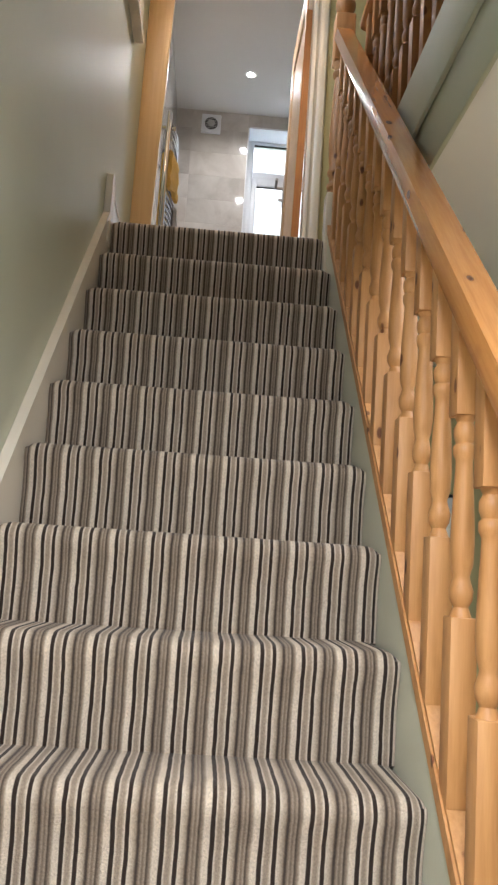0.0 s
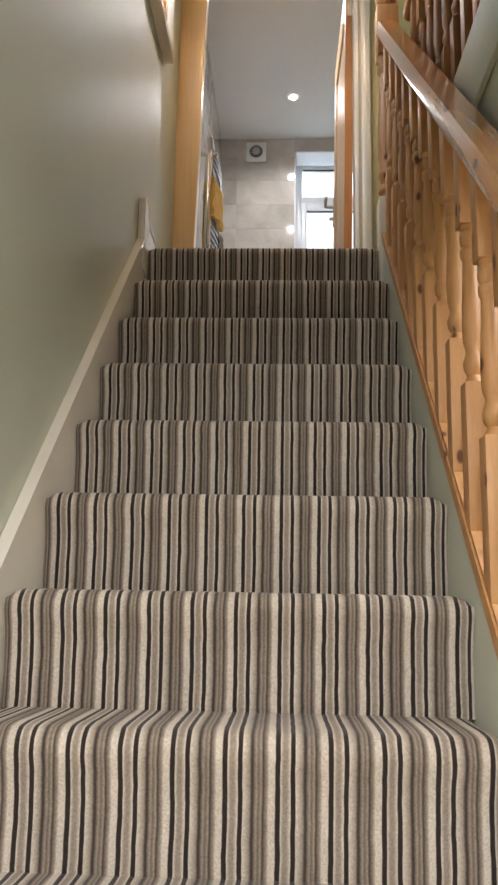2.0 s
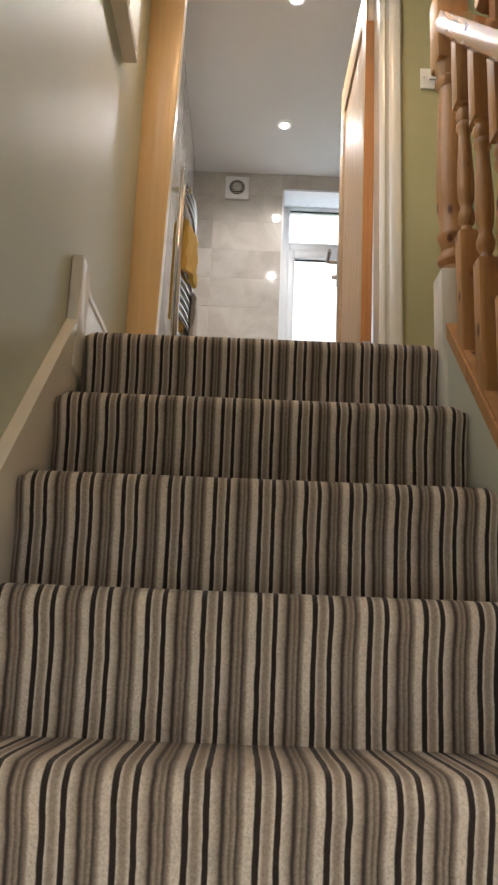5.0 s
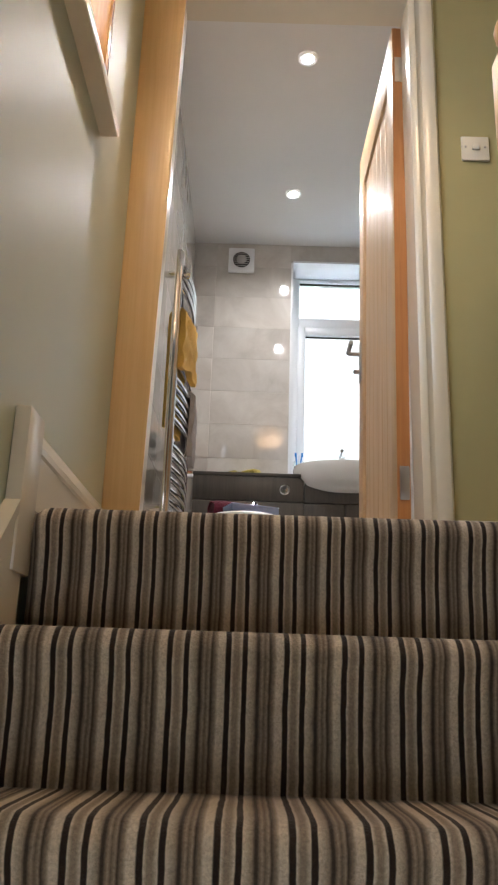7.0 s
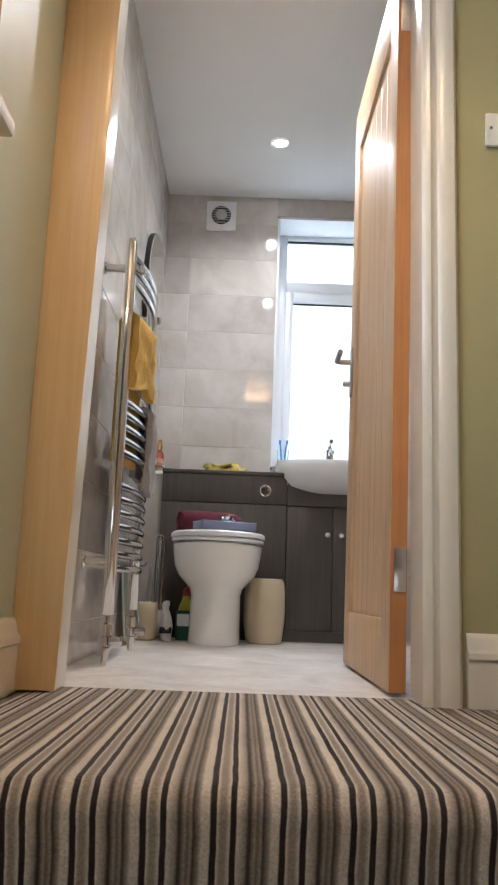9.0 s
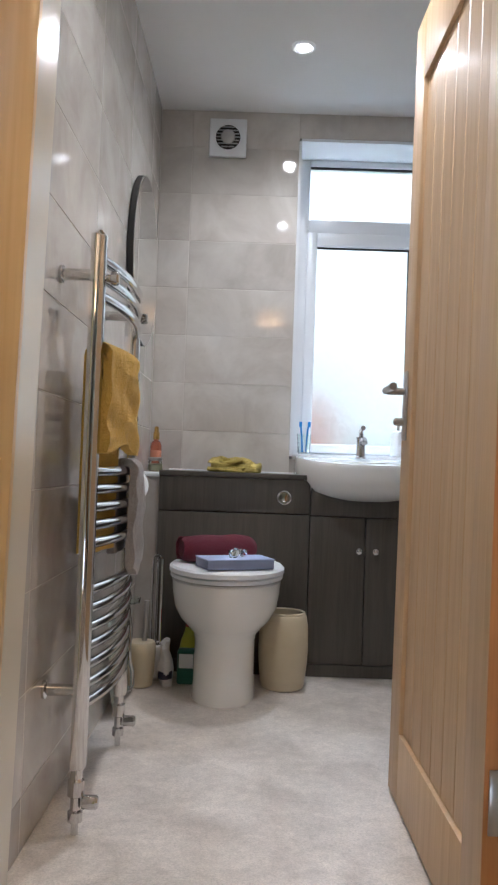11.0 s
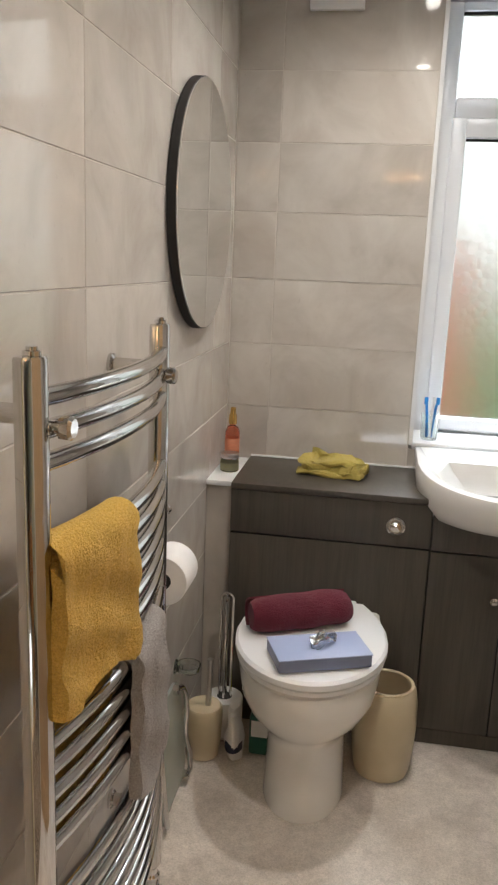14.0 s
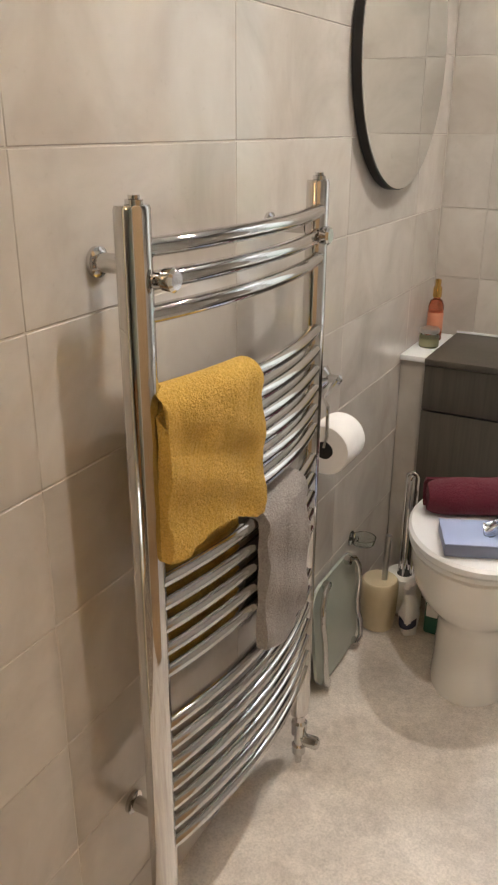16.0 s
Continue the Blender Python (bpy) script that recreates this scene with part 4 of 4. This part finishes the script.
part("contents", lathe([(0.024, 0.004), (0.025, 0.006), (0.025, 0.026), (0.02, 0.028)], 18), plain("pale_wax", (0.55, 0.52, 0.30), (0.62, 0.58, 0.36), 0.6, 20), jr, "lime coloured contents")
part("lid", lathe([(0.028, 0.043), (0.029, 0.045), (0.029, 0.054), (0.026, 0.057), (0.003, 0.057)], 20), STEEL, jr, "steel lid")

# basin side things
sd = thing("soap_dispenser", (0.275, 6.40, RZ0 + 0.0125), "white soap dispenser bottle with chrome pump", "soap dispenser")
part("bottle", lathe([(0.030, 0), (0.034, 0.005), (0.035, 0.09), (0.028, 0.108), (0.012, 0.115)], 20), UPVC, sd)
part("pump", tube([(0, 0, 0.113), (0, 0, 0.155), (-0.004, -0.01, 0.160), (-0.008, -0.035, 0.156)], 0.007, 10), STEEL, sd, "steel pump")
cu = thing("beaker", (0.352, 6.38, RZ0 + 0.0125), "white beaker on the window board", "beaker")
part("cup", lathe([(0.026, 0), (0.028, 0.004), (0.032, 0.09), (0.030, 0.09), (0.026, 0.008), (0.004, 0.007)], 20), UPVC, cu)
th = thing("toothbrush_holder", (-0.135, 6.37, RZ0 + 0.0125), "clear tumbler with blue and white toothbrushes", "toothbrush holder")
part("tumbler", lathe([(0.024, 0), (0.026, 0.004), (0.030, 0.085), (0.028, 0.085), (0.023, 0.008), (0.003, 0.007)], 20), CLEAR, th)
for k, (a, m_) in enumerate(((-0.012, CYAN), (0.006, UPVC), (0.014, CYAN))):
    t_ = part("toothbrush", tube([(a * 0.5, 0.004 * k, 0.010), (a * 0.9, 0.004, 0.08), (a * 1.4, 0.006, 0.135)], 0.0042, 8), m_, th)
    part("bristles", box(a * 1.4 - 0.006, a * 1.4 + 0.006, -0.008, 0.000, 0.115, 0.138, 0.001), CYAN if k != 1 else UPVC, t_)

# ---- towel radiator ----
RXP, RYN, RYF, RTOP, RBOT = -0.702, 4.655, 5.188, 1.272, 0.14
rad = thing("towel_radiator", (RXP, 0, 0), "curved chrome ladder towel radiator on the tiled wall", "towel radiator")


def post(y):
    prof = [(0.024 * math.cos(a) * 0.85, 0.025 * math.sin(a)) for a in [2 * math.pi * k / 20 for k in range(20)]]
    prof = [(x if x > -0.006 else -0.010, q) for x, q in prof]
    return loft([[(x * s, y + q * s, z) for x, q in prof] for z, s in ((RBOT, 0.9), (RBOT + 0.004, 1), (RTOP - 0.004, 1), (RTOP, 0.92))])


for y in (RYN, RYF):
    po = part("upright", post(y), CHROME, rad)
    part("cap", lathe([(0.011, 0), (0.011, 0.006), (0.007, 0.007), (0.007, 0.011), (0.002, 0.011)], 14), CHROME, po, m=Matrix.Translation((0.003, y, RTOP)))


def bow(u):
    return 0.006 + 0.034 * (1 - (2 * u - 1) ** 2)


RAILS = [1.222, 1.182, 1.142] + [1.015 - 0.0375 * k for k in range(6)] + [0.765 - 0.0385 * k for k in range(5)] + [0.512 - 0.040 * k for k in range(7)]
for z in RAILS:
    part("rail", tube([(bow(k / 12), RYN + (RYF - RYN) * k / 12, z) for k in range(13)], 0.0122, 12), CHROME, rad)
for y in (RYN, RYF):
    for z in (1.195, 0.29):
        br = part("bracket", tube([(TILE_X - RXP + 0.001, y + (0.036 if y == RYN else -0.012), z), (-0.012, y + (0.036 if y == RYN else -0.012), z)], 0.013, 14), CHROME, rad, "chrome wall bracket")
        part("rosette", lathe([(0.020, 0), (0.020, 0.006), (0.014, 0.010)], 16), CHROME, br, m=Matrix.Translation((TILE_X - RXP + 0.0005, y + (0.036 if y == RYN else -0.012), z)) @ Matrix.Rotation(radians(90), 4, 'Y'))
    for z in (1.185,):
        part("bracket_knob", lathe([(0.009, 0), (0.009, 0.010), (0.0145, 0.012), (0.0155, 0.025), (0.012, 0.029), (0.003, 0.029)], 10), CHROME, rad, "faceted chrome knob",
             Matrix.Translation((0.016, y + (0.022 if y == RYN else -0.040), z)) @ Matrix.Rotation(radians(90), 4, 'Y'))
    vv = part("valve", lathe([(0.016, 0), (0.016, 0.02), (0.011, 0.024), (0.011, 0.05), (0.018, 0.054), (0.018, 0.085), (0.013, 0.09), (0.012, 0.11)], 14), CHROME, rad, "chrome radiator valve", Matrix.Translation((0, y, 0.028)))
    part("tail_pipe", lathe([(0.008, 0), (0.008, 0.03)], 12), CHROME, vv, m=Matrix.Translation((0, 0, -0.028)))
    part("wheel", lathe([(0.013, 0), (0.015, 0.004), (0.015, 0.030), (0.011, 0.034)], 12), CHROME, vv, m=Matrix.Translation((0.014, 0, 0.04)) @ Matrix.Rotation(radians(90), 4, 'Y'))


def draped(name, label, material, y0, y1, z_rail, front, back, thick, seed):
    """A towel hung over a rail: front and back drops of their own length."""
    t = thing(name, (RXP, 0, 0), label, "towel")
    def outline(u):
        y = y0 + (y1 - y0) * u
        cx = bow((y - RYN) / (RYF - RYN))
        f = front + 0.012 * math.sin(u * 7 + seed)
        r1, r0 = 0.0125 + thick, 0.0125
        outer = [(r1, -f)] + [(r1 + 0.004 * math.sin(k * 1.3 + u * 6), -f * (1 - k / 10)) for k in range(1, 10)] + [(r1 * math.cos(a), r1 * math.sin(a)) for a in [radians(d) for d in range(0, 181, 20)]] + [(-r1, -back * k / 8) for k in range(1, 9)]
        inner = [(-r0, -back * k / 8) for k in range(8, 0, -1)] + [(r0 * math.cos(a), r0 * math.sin(a)) for a in [radians(d) for d in range(180, -1, -20)]] + [(r0, -f * (1 - k / 10)) for k in range(9, 0, -1)] + [(r0, -f)]
        yb = max(y0, RYN + 0.029)
        return [(cx + x, yb + (y1 - yb) * u if x < 0.012 else y, z_rail + z) for x, z in outer + inner]
    n = 36
    bm = loft([outline(i / n) for i in range(n + 1)])
    for v in bm.verts:
        d = v.co.z - z_rail
        if v.co.x > 0.0 and d < 0.02:
            v.co.x += 0.007 * noise.noise(Vector((v.co.y * 22, v.co.z * 4, seed))) + 0.004 * noise.noise(v.co * 60)
            v.co.y += 0.006 * noise.noise(Vector((v.co.z * 14, v.co.y * 3, seed + 3)))
    part("cloth", bm, material, t)
    return t


draped("mustard_towel", "thick mustard yellow towel hung over the radiator rails", MUSTARD, 4.655, 4.858, 1.015, 0.20, 0.43, 0.020, 1)
draped("grey_towel", "grey towel hung over the lower radiator rails", GREY_TERRY, 4.878, 5.045, 0.765, 0.245, 0.20, 0.020, 5)

# ---- mirror, fan, holder, scales, lights ----
mi = thing("round_mirror", (TILE_X, 5.835, 1.515), "round frameless mirror with black edge on the tiled wall", "mirror")
turn_x = Matrix.Rotation(radians(90), 4, 'Y')
part("backing", lathe([(0.25, 0.0005), (0.300, 0.001), (0.303, 0.003), (0.303, 0.0225)], 72), DARK, mi, "black backing edge", turn_x)
part("glass", lathe([(0.3005, 0.0228), (0.3005, 0.0262), (0.3000, 0.0265)], 72), MIRROR, mi, "silvered mirror glass", turn_x, smooth=False)

fan = thing("extractor_fan", (-0.505, BACK_Y, 2.183), "square white extractor fan with round grille", "extractor fan")
part("cover", box(-0.079, 0.079, -0.022, -0.0005, -0.082, 0.082, 0.005), UPVC, fan)
# No hollow here: the opening's shade is the colour of this disc.
part("grille_well", lathe([(0.052, 0), (0.052, 0.003), (0.049, 0.004)], 32), DARK, fan, "raised near-black disc painted as the shaded grille opening", Matrix.Translation((0, -0.0222, 0)) @ Matrix.Rotation(radians(90), 4, 'X'))
for k in range(7):
    z = -0.042 + k * 0.014
    h = math.sqrt(max(0.0, 0.050 ** 2 - z * z))
    part("slat", box(-h, h, -0.030, -0.026, z - 0.0022, z + 0.0022, 0.001), STEEL, fan)
part("centre_disc", lathe([(0.030, 0), (0.030, 0.006), (0.024, 0.010), (0.003, 0.011)], 28), STEEL, fan, "grey centre disc", Matrix.Translation((0, -0.0262, 0)) @ Matrix.Rotation(radians(90), 4, 'X'))

ho = thing("toilet_roll_holder", (TILE_X, 5.455, 0.835), "chrome toilet roll holder with white roll", "toilet roll holder")
part("rosette", lathe([(0.026, 0.0005), (0.026, 0.006), (0.018, 0.012), (0.010, 0.016), (0.009, 0.034), (0.012, 0.040), (0.004, 0.046)], 20), CHROME, ho, m=turn_x)
# Near-black plug, slightly proud of the roll, painted as the shaded hole.
part("core", lathe([(0.0195, -0.0006), (0.0195, 0.1006)], 20), DARK, ho, "dark disc painted as the shaded hollow of the core", Matrix.Translation((0.060, -0.020, -0.122)) @ Matrix.Rotation(radians(90), 4, 'X'))
part("arm", tube([(0.036, 0, 0), (0.040, -0.03, 0.0), (0.046, -0.10, -0.012), (0.066, -0.125, -0.02), (0.068, -0.126, -0.085), (0.060, -0.122, -0.112), (0.056, -0.02, -0.114)], 0.004, 8), CHROME, ho)
part("roll", lathe([(0.020, 0), (0.054, 0), (0.056, 0.003), (0.056, 0.097), (0.054, 0.10), (0.020, 0.10), (0.0195, 0.05)], 32), PAPER, ho, "white toilet roll", Matrix.Translation((0.060, -0.020, -0.122)) @ Matrix.Rotation(radians(90), 4, 'X'))

sc = thing("bathroom_scales", (TILE_X, 5.545, 0), "glass bathroom scales with chrome feet leaning on the wall", "bathroom scales")
tilt = Matrix.Rotation(radians(-5), 4, 'Y')
def round_corner(cy, cz, rr, a0, a1):
    return [(cy + rr * math.cos(radians(a)), cz + rr * math.sin(radians(a))) for a in range(a0, a1 + 1, 15)]


plate = round_corner(0.085, 0.24, 0.055, 0, 90) + round_corner(-0.085, 0.24, 0.055, 90, 180) + round_corner(-0.085, 0.065, 0.055, 180, 270) + round_corner(0.085, 0.065, 0.055, 270, 360)
part("glass_plate", loft([[(x, y, z) for y, z in plate] for x in (0.034, 0.042)]), SCALE_GLASS, sc, "grey-green glass plate", tilt)
for sy in (-1, 1):
    loop = [(0.054, sy * 0.100, 0.018), (0.060, sy * 0.118, 0.030), (0.060, sy * 0.124, 0.075), (0.056, sy * 0.112, 0.115), (0.056, sy * 0.112, 0.155), (0.060, sy * 0.126, 0.205),
            (0.060, sy * 0.122, 0.250), (0.058, sy * 0.100, 0.282), (0.054, sy * 0.070, 0.292)]
    part("side_bar", tube(loop, 0.0075, 12), CHROME, sc, "curved chrome foot bar", tilt)
    for fy, z in ((0.100, 0.020), (0.072, 0.288)):
        part("foot", lathe([(0.012, 0), (0.014, 0.004), (0.012, 0.016)], 14), CHROME, sc, m=tilt @ Matrix.Translation((0.043, sy * fy, z)) @ turn_x)

cp = thing("suction_dish", (TILE_X, 5.70, 0.30), "clear plastic suction dish on the tiled wall", "soap dish")
part("dish", lathe([(0.016, 0), (0.030, 0.004), (0.034, 0.022), (0.031, 0.022), (0.027, 0.007), (0.004, 0.004)], 20), CLEAR, cp, m=Matrix.Translation((0.036, 0, 0)))
part("sucker", lathe([(0.022, 0.0005), (0.018, 0.005), (0.008, 0.012), (0.008, 0.02)], 16), CLEAR, cp, m=Matrix.Translation((0, 0, 0.010)) @ turn_x)

for sx, sy in ((-0.22, 5.776), (-0.215, 4.78)):
    dl = thing("downlight", (sx, sy, BATH_CEIL), "lit recessed ceiling downlight with white ring", "ceiling light", "bathroom downlights")
    part("ring", lathe([(0.030, -0.002), (0.043, -0.001), (0.044, -0.005), (0.036, -0.009), (0.030, -0.006)], 28), UPVC, dl)
    p = part("lens", lathe([(0.024, -0.0066), (0.021, -0.0085), (0.004, -0.010)], 24), LENS, dl, "glowing lamp lens")

# Fittings never in view, added to carry the two hall fills.
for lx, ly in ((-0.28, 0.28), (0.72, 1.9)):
    hl = thing("unseen_hall_fitting", (lx, ly, -0.301), "unseen flush white fitting added for the hall fill", "ceiling light", "hall lights")
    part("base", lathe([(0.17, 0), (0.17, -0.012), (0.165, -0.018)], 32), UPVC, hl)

pl = thing("pendant_lamp", (-0.24, 3.20, LAND_CEIL), "lit landing pendant lamp with a glowing amber shade", "pendant lamp")
part("ceiling_rose", lathe([(0.045, -0.001), (0.043, -0.015), (0.015, -0.028)], 20), UPVC, pl)
part("cord", lathe([(0.004, -0.31), (0.004, -0.02)], 8), UPVC, pl)
part("lampholder", lathe([(0.018, -0.37), (0.018, -0.31), (0.006, -0.30)], 14), UPVC, pl)
part("shade", loft([[(q * math.cos(a), q * math.sin(a), z) for a in [2 * math.pi * k / 32 for k in range(32)]] for q, z in ((0.085, -0.345), (0.135, -0.490), (0.132, -0.490), (0.082, -0.345), (0.085, -0.345))], False),
     emit("glowing_amber_shade", (1.0, 0.50, 0.17), 3.5), pl, "glowing amber fabric shade")

# ---- wall tiles, the last and smallest pieces ----
PZ0, PITCH, JOINT = 0.116, 0.203, 0.0018
rows_z = [max(0.001, PZ0 + k * PITCH) for k in range(-1, 11)] + [BATH_CEIL - 0.001]
cols_y = [DOOR_Y1 + 0.013, 4.555, 5.06, 5.565, 6.07, BACK_Y - TH - 0.001]
shared = {}


def tile_mesh(w, h, axis):
    key = (round(w, 4), round(h, 4), axis)
    if key not in shared:
        if axis == 'x':
            bm = box(-TH, 0, -w / 2, w / 2, -h / 2, h / 2, 0.0013, seg=1)
        else:
            bm = box(-w / 2, w / 2, 0, TH, -h / 2, h / 2, 0.0013, seg=1)
        me = bpy.data.meshes.new("tile")
        bmesh.ops.recalc_face_normals(bm, faces=bm.faces[:])
        bm.to_mesh(me)
        bm.free()
        me.materials.append(TILE)
        shared[key] = me
    return shared[key]


def lay(parent, w, h, axis, at):
    if w < 0.012 or h < 0.012:
        return
    o = new("tile", tile_mesh(w, h, axis))
    o.parent = parent
    o.location = at


for z0, z1 in zip(rows_z, rows_z[1:]):
    for y0, y1 in zip(cols_y, cols_y[1:]):
        lay(wl, y1 - y0 - JOINT, z1 - z0 - JOINT, 'x', (TILE_X + 0.0, (y0 + y1) / 2, (z0 + z1) / 2))
    for x0, x1 in ((TILE_X + 0.001, -0.655), (-0.655, RX0 - 0.013), (RX1 + 0.013, 0.93)):
        lay(wb, x1 - x0 - JOINT, z1 - z0 - JOINT, 'y', ((x0 + x1) / 2, BACK_Y, (z0 + z1) / 2))
    for x0, x1 in ((RX0 - 0.012, RX1 + 0.012),):
        a, b = (max(z0, RZ1 + 0.0135), z1) if z1 > RZ1 + 0.02 else (z0, min(z1, RZ0 - 0.0135))
        if b - a > 0.012 and (z1 > RZ1 or z0 < RZ0 - 0.02):
            lay(wb, x1 - x0 - JOINT, b - a - JOINT, 'y', ((x0 + x1) / 2, BACK_Y, (a + b) / 2))
